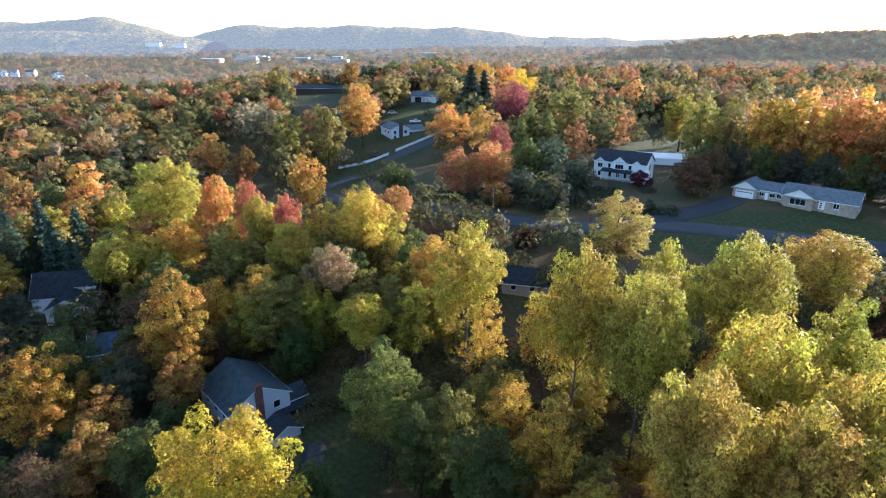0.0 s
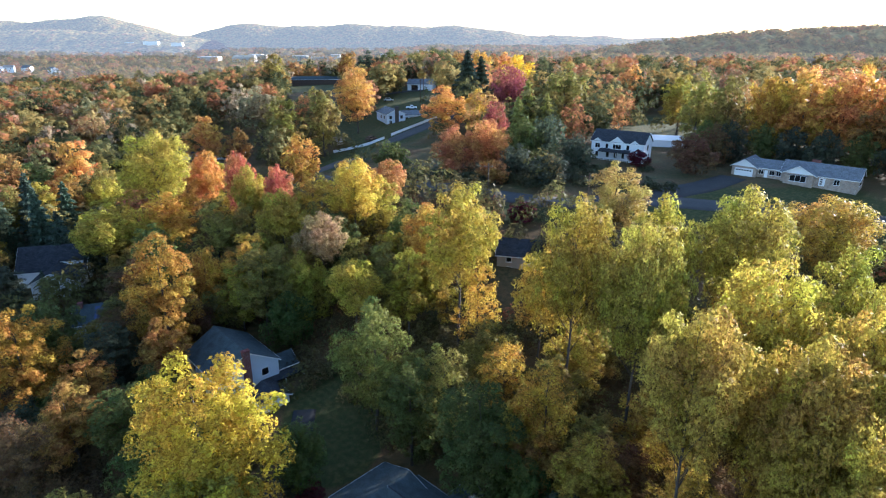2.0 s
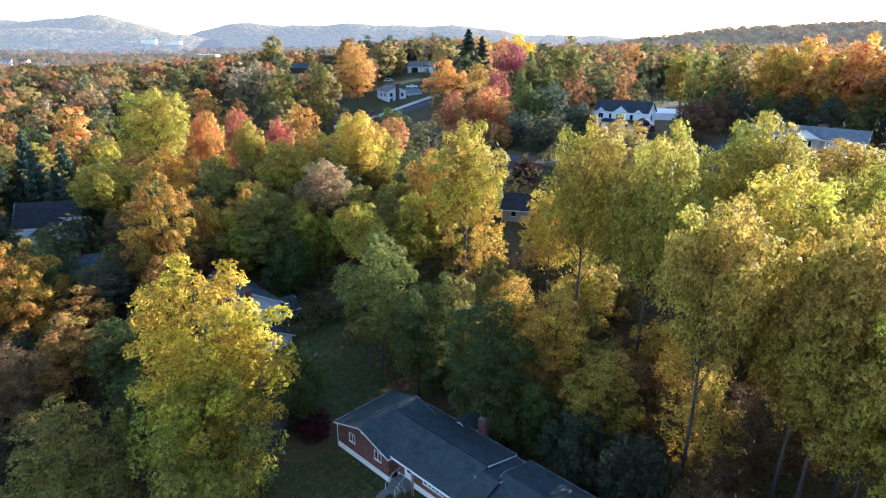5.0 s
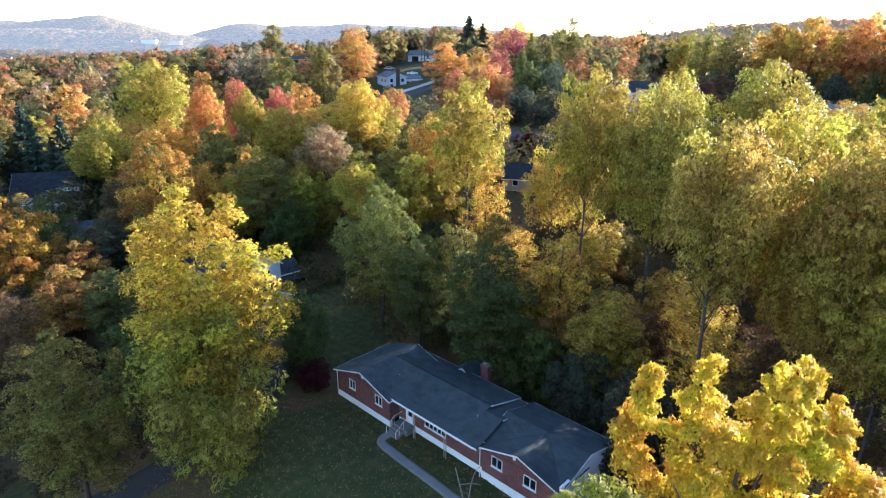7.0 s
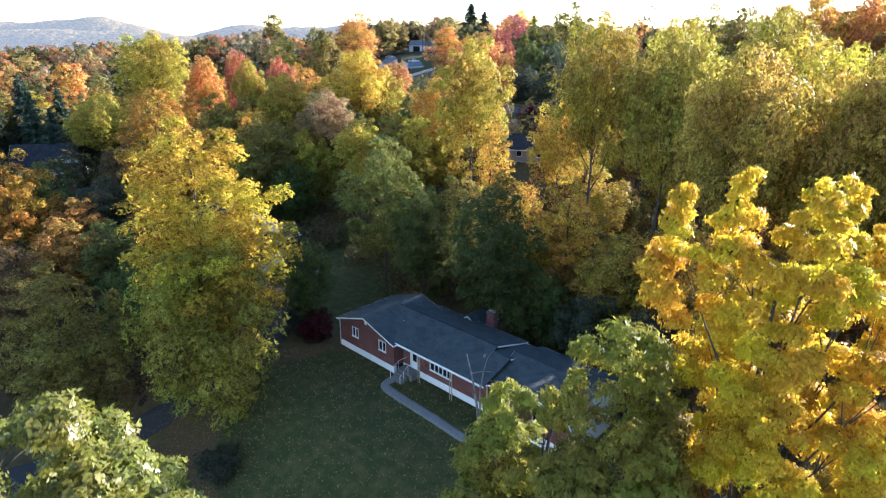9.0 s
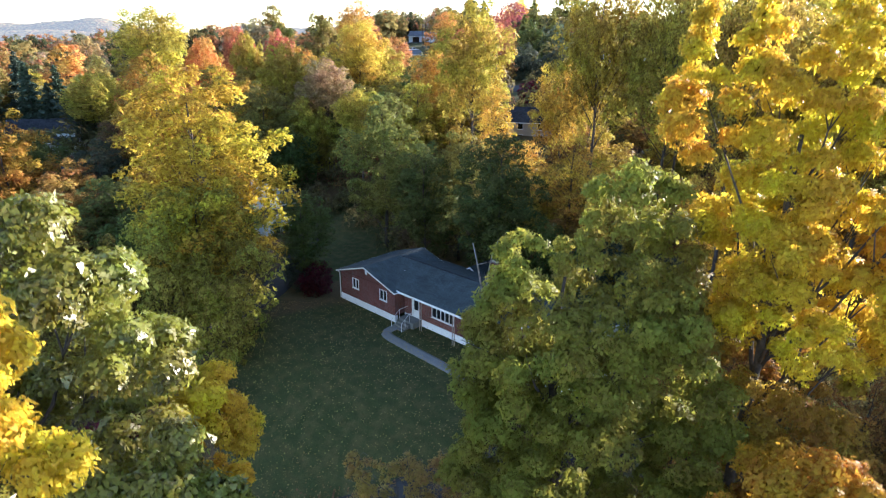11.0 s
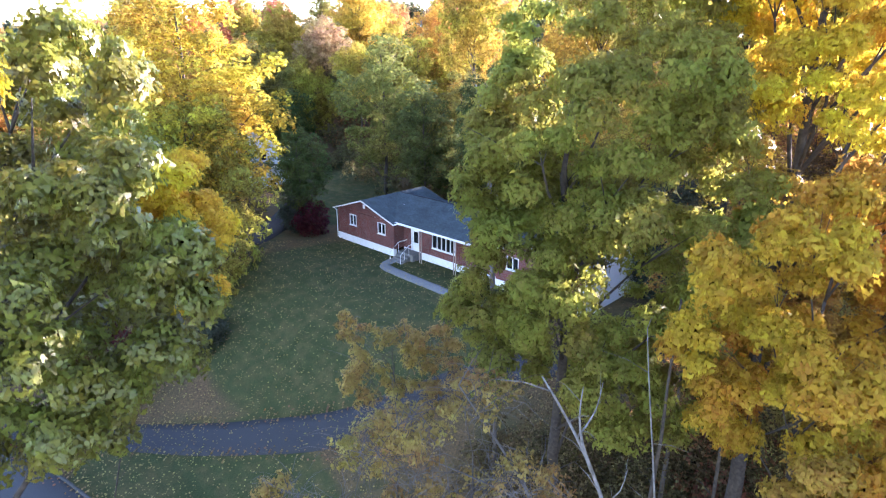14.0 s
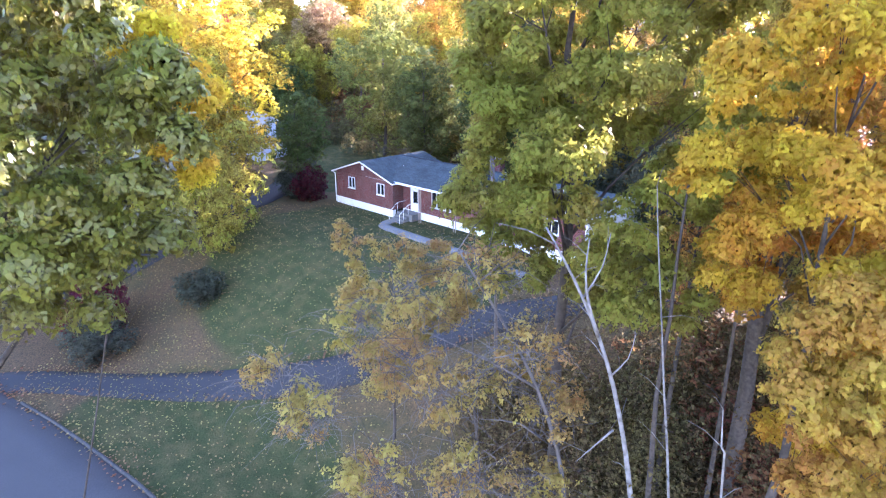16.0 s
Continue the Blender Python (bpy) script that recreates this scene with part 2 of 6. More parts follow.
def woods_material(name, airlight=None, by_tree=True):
    """Far crowns, coloured tree by tree; airlight: painted haze, an even emission before a far backdrop."""
    m, n, l = nodes_of(name)
    p = n["Principled BSDF"]
    geo = n.new("ShaderNodeNewGeometry")
    nz = n.new("ShaderNodeTexNoise")
    nz.inputs["Scale"].default_value, nz.inputs["Detail"].default_value = (0.045, 4) if airlight is None else (0.03, 8)
    l.new(geo.outputs["Position"], nz.inputs["Vector"])
    ramp = n.new("ShaderNodeValToRGB")
    stops = [(0.0, (0.055, 0.066, 0.032)), (0.2, (0.105, 0.11, 0.045)), (0.38, (0.20, 0.18, 0.07)), (0.52, (0.34, 0.26, 0.085)), (0.64, (0.40, 0.235, 0.08)), (0.78, (0.37, 0.14, 0.075)), (0.88, (0.33, 0.18, 0.10)), (1.0, (0.31, 0.26, 0.17))]
    ramp.color_ramp.elements[0].position, ramp.color_ramp.elements[1].position = stops[0][0], stops[-1][0]
    ramp.color_ramp.elements[0].color, ramp.color_ramp.elements[1].color = (*stops[0][1], 1), (*stops[-1][1], 1)
    for pos, c in stops[1:-1]:
        ramp.color_ramp.elements.new(pos).color = (*c, 1)
    if by_tree:
        att = n.new("ShaderNodeAttribute")
        att.attribute_name = "tone"
        l.new(att.outputs["Fac"], ramp.inputs["Fac"])
    else:
        l.new(nz.outputs["Fac"], ramp.inputs["Fac"])
    grain, shift, mul = n.new("ShaderNodeTexNoise"), n.new("ShaderNodeMapRange"), n.new("ShaderNodeMix")
    grain.inputs["Scale"].default_value, grain.inputs["Detail"].default_value = (0.7, 4) if by_tree else (0.08, 6)
    l.new(geo.outputs["Position"], grain.inputs["Vector"])
    shift.inputs["From Min"].default_value, shift.inputs["From Max"].default_value = 0.3, 0.7
    shift.inputs["To Min"].default_value, shift.inputs["To Max"].default_value = (0.72, 1.28) if by_tree else (0.4, 1.6)
    l.new(grain.outputs["Fac"], shift.inputs["Value"])
    mul.data_type, mul.blend_type = "RGBA", "MULTIPLY"
    mul.inputs["Factor"].default_value = 1
    l.new(ramp.outputs["Color"], mul.inputs["A"]), l.new(shift.outputs["Result"], mul.inputs["B"])
    l.new(mul.outputs["Result"], p.inputs["Base Color"])
    p.inputs["Roughness"].default_value, p.inputs["Specular IOR Level"].default_value = 0.9, 0.1
    face = p
    if by_tree:
        tr, face = n.new("ShaderNodeBsdfTranslucent"), n.new("ShaderNodeMixShader")
        l.new(mul.outputs["Result"], tr.inputs["Color"])
        face.inputs["Fac"].default_value = 0.5
        l.new(p.outputs[0], face.inputs[1]), l.new(tr.outputs[0], face.inputs[2])
        l.new(face.outputs[0], n["Material Output"].inputs["Surface"])
    # haze is put into the material as an even glow
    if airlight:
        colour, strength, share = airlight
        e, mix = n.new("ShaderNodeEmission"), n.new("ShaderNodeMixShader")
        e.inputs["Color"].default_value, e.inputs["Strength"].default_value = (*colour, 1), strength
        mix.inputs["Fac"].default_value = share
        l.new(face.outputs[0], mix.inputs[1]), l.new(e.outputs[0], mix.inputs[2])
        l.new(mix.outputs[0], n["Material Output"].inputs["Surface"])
    if by_tree:
        cells, gap, open_, clear = n.new("ShaderNodeTexVoronoi"), n.new("ShaderNodeMath"), n.new("ShaderNodeMixShader"), n.new("ShaderNodeBsdfTransparent")
        cells.inputs["Scale"].default_value = 1.9
        l.new(geo.outputs["Position"], cells.inputs["Vector"])
        gap.operation, gap.inputs[1].default_value = "GREATER_THAN", 0.5
        l.new(cells.outputs["Distance"], gap.inputs[0]), l.new(gap.outputs[0], open_.inputs["Fac"])
        l.new((mix if airlight else face).outputs[0], open_.inputs[1]), l.new(clear.outputs[0], open_.inputs[2])
        l.new(open_.outputs[0], n["Material Output"].inputs["Surface"])
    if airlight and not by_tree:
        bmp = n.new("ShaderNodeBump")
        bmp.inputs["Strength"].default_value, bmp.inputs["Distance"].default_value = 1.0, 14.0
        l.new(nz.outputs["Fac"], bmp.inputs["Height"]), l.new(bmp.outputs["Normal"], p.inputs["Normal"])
    return m


WOODS = woods_material("far_leaf")
# these five carry painted haze: emission mixed into the leaf colour
WOODS_FAR = woods_material("valley_leaf_haze", airlight=((0.58, 0.60, 0.66), 0.14, 0.32))
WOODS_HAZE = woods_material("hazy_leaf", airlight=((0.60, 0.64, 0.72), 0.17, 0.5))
HILL_FAR = woods_material("far_hill_haze", ((0.60, 0.68, 0.84), 0.22, 0.56), False)
RIDGE = woods_material("ridge_leaf_haze", ((0.60, 0.57, 0.55), 0.11, 0.5))
HILL_NEAR = woods_material("near_hill_haze", ((0.60, 0.57, 0.55), 0.11, 0.5), False)


# ---- ground ----
def smooth(a, b, v):
    t = np.clip((v - a) / (b - a), 0, 1)
    return t * t * (3 - 2 * t)


def height(x, y):
    """The lie of the land: a lawn falling to the road, a slope rising to a wide terrace, the valley beyond."""
    x, y = np.asarray(x, float), np.asarray(y, float)
    side = 0.35 + 0.65 * smooth(-80, 20, x)
    z = 0.5 + 17.5 * side * smooth(62, 165, y) + 5 * smooth(190, 285, y) * (1 - smooth(-40, 30, x) * 0.7)
    front = -0.62 * (x + 12) - 0.78 * (y - 50)
    z = z - 6.3 * smooth(2, 22, front) - 0.6 * smooth(20, 60, front)
    z = z - 3.0 * smooth(6, 30, x) * smooth(34, 10, y)
    u = np.clip((x + 12.3) * 0.718 - (y - 56.66) * 0.696, -9e3, 9e3)
    v = (x + 12.3) * 0.696 + (y - 56.66) * 0.718
    gap = np.hypot(np.maximum(0, np.maximum(-u, u - 28)), np.maximum(0, np.maximum(-v, v - 10)))
    z = z + 0.3 * smooth(3.2, 0.2, gap) * smooth(28, 18, u)
    z = z + 9 * smooth(215, 350, y) * smooth(-240, -80, x) * (1 - 0.5 * smooth(-20, 60, x))
    z = z - 36 * smooth(520, 1500, y) - 8 * smooth(-140, -500, x)
    z = z + 15 * np.exp(-((x + 640) / 110) ** 2 - ((y - 930) / 70) ** 2)
    return z


def at(x, y):
    return float(height(x, y))


LAWNS = [(-8, 42, 14.5, 12, -0.7), (-15.5, 25, 10, 6, -0.5), (-15, 76, 8, 14, 0.1), (2, 52, 6, 5, 0), (86, 141, 46, 17, -0.15),
         (104, 262, 26, 16, 0), (-22, 252, 30, 18, 0), (-12, 298, 34, 34, 0), (-95, 452, 40, 14, 0), (30, 330, 60, 22, 0), (22, 137, 16, 6, -0.2), (-38, 212, 14, 8, 0), (-14, 345, 50, 16, 0), (84, 240, 22, 12, 0), (-95, 440, 50, 30, 0)]


def mesh_of(name, verts, faces, material):
    me = bpy.data.meshes.new(name)
    verts, faces = np.asarray(verts, np.float32), np.asarray(faces, np.int32)
    k = faces.shape[1]
    me.vertices.add(len(verts))
    me.vertices.foreach_set("co", verts.ravel())
    me.loops.add(faces.size)
    me.loops.foreach_set("vertex_index", faces.ravel())
    me.polygons.add(len(faces))
    me.polygons.foreach_set("loop_start", np.arange(0, faces.size, k, dtype=np.int32))
    me.update(calc_edges=True)
    me.validate()
    if material:
        me.materials.append(material)
    return me


def stretch(near, far, step, n):
    """Grid lines: even over near, then widening to far on both sides."""
    a = np.arange(near[0], near[1] + step, step)
    g = np.linspace(0, 1, n)[1:] ** 2.4
    return np.concatenate([(near[0] - g * (near[0] - far[0]))[::-1], a, near[1] + g * (far[1] - near[1])])


def sheet(xs, ys, z):
    gx, gy = np.meshgrid(xs, ys)
    v = np.stack([gx.ravel(), gy.ravel(), z(gx, gy).ravel()], 1)
    nx, ny = len(xs), len(ys)
    i = (np.arange(ny - 1)[:, None] * nx + np.arange(nx - 1)[None]).ravel()
    return v, np.stack([i, i + 1, i + nx + 1, i + nx], 1)


gv, gf = sheet(stretch((-60, 60), (-4800, 4800), 1.0, 50), stretch((0, 110), (-600, 4900), 1.0, 60), height)
ground_mesh = mesh_of("ground", gv, gf, GROUND)
lawn = np.zeros(len(gv))
for cx, cy, rx, ry, turn in LAWNS:
    c, s = math.cos(turn), math.sin(turn)
    dx, dy = gv[:, 0] - cx, gv[:, 1] - cy
    d = np.hypot((dx * c + dy * s) / rx, (-dx * s + dy * c) / ry)
    lawn = np.maximum(lawn, smooth(1.15, 0.85, d))
ground_mesh.attributes.new("lawn", "FLOAT", "POINT").data.foreach_set("value", lawn.astype(np.float32))
ground_mesh.polygons.foreach_set("use_smooth", np.ones(len(gf), bool))
tagged(new("ground", ground_mesh), "mown lawns and leaf-strewn woodland floor on a gentle slope", "ground", kind="structure")


def spline(points, step=1.0):
    """A smooth line through points of the plan."""
    p = np.array([2 * np.array(points[0]) - points[1], *points, 2 * np.array(points[-1]) - points[-2]], float)
    out = []
    for i in range(1, len(p) - 2):
        n = max(2, int(np.linalg.norm(p[i + 1] - p[i]) / step))
        for t in np.arange(n) / n:
            a, b, c, d = p[i - 1:i + 3]
            out.append(0.5 * (2 * b + (c - a) * t + (2 * a - 5 * b + 4 * c - d) * t * t + (3 * b - a - 3 * c + d) * t ** 3))
    return np.array(out + [p[-2]])


def strip(name, points, width, material, label, lift=0.04, step=1.0):
    """A paved way over the ground, with a thin edge."""
    c = spline(points, step)
    t = np.gradient(c, axis=0)
    t /= np.linalg.norm(t, axis=1)[:, None]
    s = np.stack([-t[:, 1], t[:, 0]], 1)
    cols = []
    for k, drop in ((-0.5, 0.25), (-0.5, 0), (-0.25, -0.03), (0, -0.04), (0.25, -0.03), (0.5, 0), (0.5, 0.25)):
        q = c + s * (width * k + (0.06 * np.sign(k) if drop == 0.25 else 0))
        cols.append(np.stack([q[:, 0], q[:, 1], height(q[:, 0], q[:, 1]) + lift + 0.05 - drop], 1))
    v = np.stack(cols, 1)
    n, m = v.shape[:2]
    i = (np.arange(n - 1)[:, None] * m + np.arange(m - 1)[None]).ravel()
    me = mesh_of(name, v.reshape(-1, 3), np.stack([i, i + 1, i + m + 1, i + m], 1)[:, ::-1], material)
    return tagged(new(name, me), label, name.split("_")[-1], kind="structure")


ROAD = [(-150, 93), (-82, 60), (-45, 36.4), (-33.6, 28.3), (-26.4, 23.7), (-21.2, 20.1), (-17.5, 17.3), (-12.2, 12.5), (-8.2, 7.2), (-6.0, 0), (-5.3, -20), (-5.3, -120)]
DRIVE = [(-34, 31.2), (-30, 31.8), (-23.6, 31.3), (-14.1, 29.85), (-7.2, 29.0), (-0.3, 30.0), (8, 31), (18, 33), (27, 37)]
strip("road", ROAD, 7.2, OLD_ASPHALT, "worn grey asphalt road with leaves along its edge")
def kerb(line, reach, x0, x1):
    """A worn kerb along the lawn side of the road, a real step up from the asphalt."""
    c = spline(line, 0.6)
    c = c[(c[:, 0] > x0) & (c[:, 0] < x1)]
    t = np.gradient(c, axis=0)
    n = np.stack([-t[:, 1], t[:, 0]], 1) / np.linalg.norm(t, axis=1)[:, None]
    rows = []
    for d, h in ((reach, -0.1), (reach, 0.2), (reach + 0.17, 0.22), (reach + 0.19, -0.1)):
        q = c + n * d
        rows.append(np.stack([q[:, 0], q[:, 1], height(q[:, 0], q[:, 1]) + h], 1))
    v = np.stack(rows, 1)
    m = v.shape[1]
    i = (np.arange(len(c) - 1)[:, None] * m + np.arange(m - 1)[None]).ravel()
    me = mesh_of("kerb", v.reshape(-1, 3), np.stack([i, i + 1, i + m + 1, i + m], 1), KERBSTONE)
    tagged(new("kerb", me), "dark worn kerb between the road and the lawn", "kerb", kind="structure")


kerb(ROAD, 3.52, -30.5, -6.5)
strip("house_driveway", DRIVE, 2.6, ASPHALT, "dark asphalt driveway sprinkled with fallen leaves", 0.06)
strip("side_driveway", [(-47, 39.5), (-38, 44), (-28, 48.5), (-22.5, 54), (-20.3, 60), (-19.5, 70), (-20, 78)], 3.4, ASPHALT, "dark asphalt driveway under the trees", 0.06)
strip("hill_road", [(-66, 196), (-56, 198), (-46, 203), (-30, 222), (-18, 236), (2, 262), (20, 292), (40, 340), (60, 420)], 7.0, OLD_ASPHALT, "grey asphalt road climbing past a white fence")
strip("cross_road", [(-46, 203), (-25, 178), (-4, 163), (13, 151), (33, 144.5), (55, 146), (120, 132), (220, 118)], 6.5, OLD_ASPHALT, "shaded grey asphalt road below the houses")
strip("ranch_driveway", [(52, 147), (62, 152), (72, 157), (84, 166)], 7.5, ASPHALT, "broad dark asphalt driveway before a garage")
strip("far_road", [(-60, 330), (-20, 336), (20, 345), (70, 350)], 6.0, OLD_ASPHALT, "pale grey side road between lawns")


# ---- building helpers ----
def empty(name, label, category, m, group="", kind=""):
    ob = new(name)
    ob.matrix_world = m
    return tagged(ob, label, category, group, kind)


def part(name, bm, material, parent, label=""):
    """Link a bmesh as one mesh under a thing or a part."""
    me = bpy.data.meshes.new(name)
    bm.normal_update()
    bm.to_mesh(me)
    bm.free()
    me.materials.append(material)
    ob = new(name, me)
    ob.parent = parent
    return tagged(ob, label)


def box(bm, lo, hi):
    r = bmesh.ops.create_cube(bm, size=1)
    c, s = [(a + b) / 2 for a, b in zip(lo, hi)], [abs(b - a) for a, b in zip(lo, hi)]
    bmesh.ops.transform(bm, matrix=Matrix.Translation(c) @ Matrix.Diagonal((*s, 1)), verts=r["verts"])


def boxes(*spans):
    bm = bmesh.new()
    for lo, hi in spans:
        box(bm, lo, hi)
    return bm


def prism(bm, outline, a, b, axis):
    """An outline (pairs) pushed from a to b along axis 'x' (outline in y, z) or 'y' (outline in x, z)."""
    ends = []
    for k in (a, b):
        ends.append([bm.verts.new((k, p, q) if axis == "x" else (p, k, q)) for p, q in outline])
    bm.faces.new(ends[0]), bm.faces.new(ends[1][::-1])
    n = len(outline)
    for i in range(n):
        bm.faces.new((ends[0][i], ends[1][i], ends[1][(i + 1) % n], ends[0][(i + 1) % n]))
    bmesh.ops.recalc_face_normals(bm, faces=bm.faces[:])


def wall(bm, x0, x1, y0, y1, z0, z1, holes, axis="x"):
    """A thick wall with openings cut through it: holes are (from, to, bottom, top) along the axis."""
    us = sorted({x0, x1, *[h[0] for h in holes], *[h[1] for h in holes]}) if axis == "x" else sorted({y0, y1, *[h[0] for h in holes], *[h[1] for h in holes]})
    for a, b in zip(us, us[1:]):
        zs = sorted({z0, z1, *[z for h in holes if h[0] < (a + b) / 2 < h[1] for z in h[2:]]})
        for c, d in zip(zs, zs[1:]):
            mid = ((a + b) / 2, (c + d) / 2)
            if any(h[0] < mid[0] < h[1] and h[2] < mid[1] < h[3] for h in holes):
                continue
            box(bm, (a, y0, c) if axis == "x" else (x0, a, c), (b, y1, d) if axis == "x" else (x1, b, d))


def window(parent, x, y, z, w, h, panes=2, axis="x", out=-1, depth=0.1, sill=True, shutters=None):
    """A framed window in a wall: axis: the way the wall runs; out: the side it faces."""
    def span(u0, u1, n0, n1, z0, z1):
        lo, hi = sorted((n0 * out, n1 * out))
        return ((u0, y + lo, z0), (u1, y + hi, z1)) if axis == "x" else ((x + lo, u0, z0), (x + hi, u1, z1))
    c = x if axis == "x" else y
    a, b, f = c - w / 2, c + w / 2, 0.07
    bm = bmesh.new()
    rings = []
    for d in (-depth, 0.05):
        for e in (f, 0.0):
            rings.append([bm.verts.new((u, y + d * out, v) if axis == "x" else (x + d * out, u, v)) for u, v in ((a - e, z - e), (b + e, z - e), (b + e, z + h + e), (a - e, z + h + e))])
    for p, q in ((0, 1), (1, 3), (3, 2), (2, 0)):
        for i in range(4):
            k = (i + 1) % 4
            bm.faces.new((rings[p][i], rings[p][k], rings[q][k], rings[q][i]))
    bmesh.ops.recalc_face_normals(bm, faces=bm.faces[:])
    win = part("window", bm, WHITE, parent, "white-framed window")
    for i in range(1, panes):
        m = a + (b - a) * i / panes
        part("mullion", boxes(span(m - 0.035, m + 0.035, -depth + 0.045, 0.035, z + 0.002, z + h - 0.002)), WHITE, win)
    for i in range(panes):
        u0, u1 = a + (b - a) * i / panes, a + (b - a) * (i + 1) / panes
        part("pane", boxes(span(u0, u1, -depth + 0.01, -depth + 0.04, z, z + h)), GLASS, win)
    if sill:
        part("sill", boxes(span(a - 0.12, b + 0.12, 0, 0.11, z - f - 0.06, z - f)), WHITE, win)
    if shutters:
        for s in (-1, 1):
            e = a - f - 0.22 if s < 0 else b + f + 0.22
            part("shutter", boxes(span(e - 0.2, e + 0.2, 0, 0.05, z - 0.05, z + h + 0.05)), shutters, win)
    return win


def gable(parent, lo, hi, eave, ridge, axis, material, over=0.35, thick=0.16, trim=WHITE, walls=None, ridge_at=None, plain=None):
    """A gabled roof over the rectangle lo..hi, its ridge along axis, with fascia, and the gable walls under it."""
    k = 0 if axis == "x" else 1
    p0, p1 = (lo[1], hi[1]) if axis == "x" else (lo[0], hi[0])
    e0, e1 = (lo[0], hi[0]) if axis == "x" else (lo[1], hi[1])
    mid = (p0 + p1) / 2 if ridge_at is None else ridge_at
    for a, b in ((p0, mid), (p1, mid)):
        run = abs(mid - a)
        slope = (ridge - eave) / run
        s = 1 if a < b else -1
        outline = [(a - s * over, eave - over * slope), (b, ridge), (b, ridge + thick), (a - s * over, eave - over * slope + thick)]
        bm = bmesh.new()
        prism(bm, outline, e0 - over, e1 + over, axis)
        part("roof", bm, material, parent)
        f = bmesh.new()
        g = a - s * over
        q = sorted((g - s * 0.06, g - s * 0.002))
        box(f, (e0 - over, q[0], eave - over * slope - 0.05) if axis == "x" else (q[0], e0 - over, eave - over * slope - 0.05),
            (e1 + over, q[1], eave - over * slope + thick * 0.75) if axis == "x" else (q[1], e1 + over, eave - over * slope + thick * 0.75))
        for e, d in ((e0 - over, -0.05), (e1 + over, 0.05)):
            if plain == (s, np.sign(d)):
                continue
            prism(f, [(g, eave - over * slope - 0.06), (b, ridge - 0.06), (b, ridge + thick * 0.7), (g, eave - over * slope + thick * 0.7)], e + 0.002 * np.sign(d), e + d, axis)
        part("fascia", f, trim, parent)
    if walls:
        for e, d in ((e0, 0.2), (e1, -0.2)):
            bm = bmesh.new()
            prism(bm, [(p0, eave - 0.002), (p1, eave - 0.002), (mid, ridge - 0.01)], e, e + d, axis)
            part("gable_wall", bm, walls, parent)


def tube(bm, pts, radii, sides=6):
    rings = []
    for i, (p, r) in enumerate(zip(pts, radii)):
        p = Vector(p)
        d = (Vector(pts[min(i + 1, len(pts) - 1)]) - Vector(pts[max(i - 1, 0)])).normalized()
        a = d.orthogonal().normalized()
        b = d.cross(a)
        rings.append([bm.verts.new(p + (a * math.cos(t) + b * math.sin(t)) * r) for t in [2 * math.pi * j / sides for j in range(sides)]])
    for q, w in zip(rings, rings[1:]):
        for j in range(sides):
            bm.faces.new((q[j], q[(j + 1) % sides], w[(j + 1) % sides], w[j]))
    bm.faces.new(rings[0][::-1]), bm.faces.new(rings[-1])


def pipe(pts, r, sides=6):
    bm = bmesh.new()
    tube(bm, pts, [r] * len(pts), sides)
    return bm


def placed(x, y, z, facing):
    """A house's own frame: x along its front to the right, y into it, as seen from before the front. facing: degrees of its x axis."""
    return pose(x, y, z, 0, 0, facing)


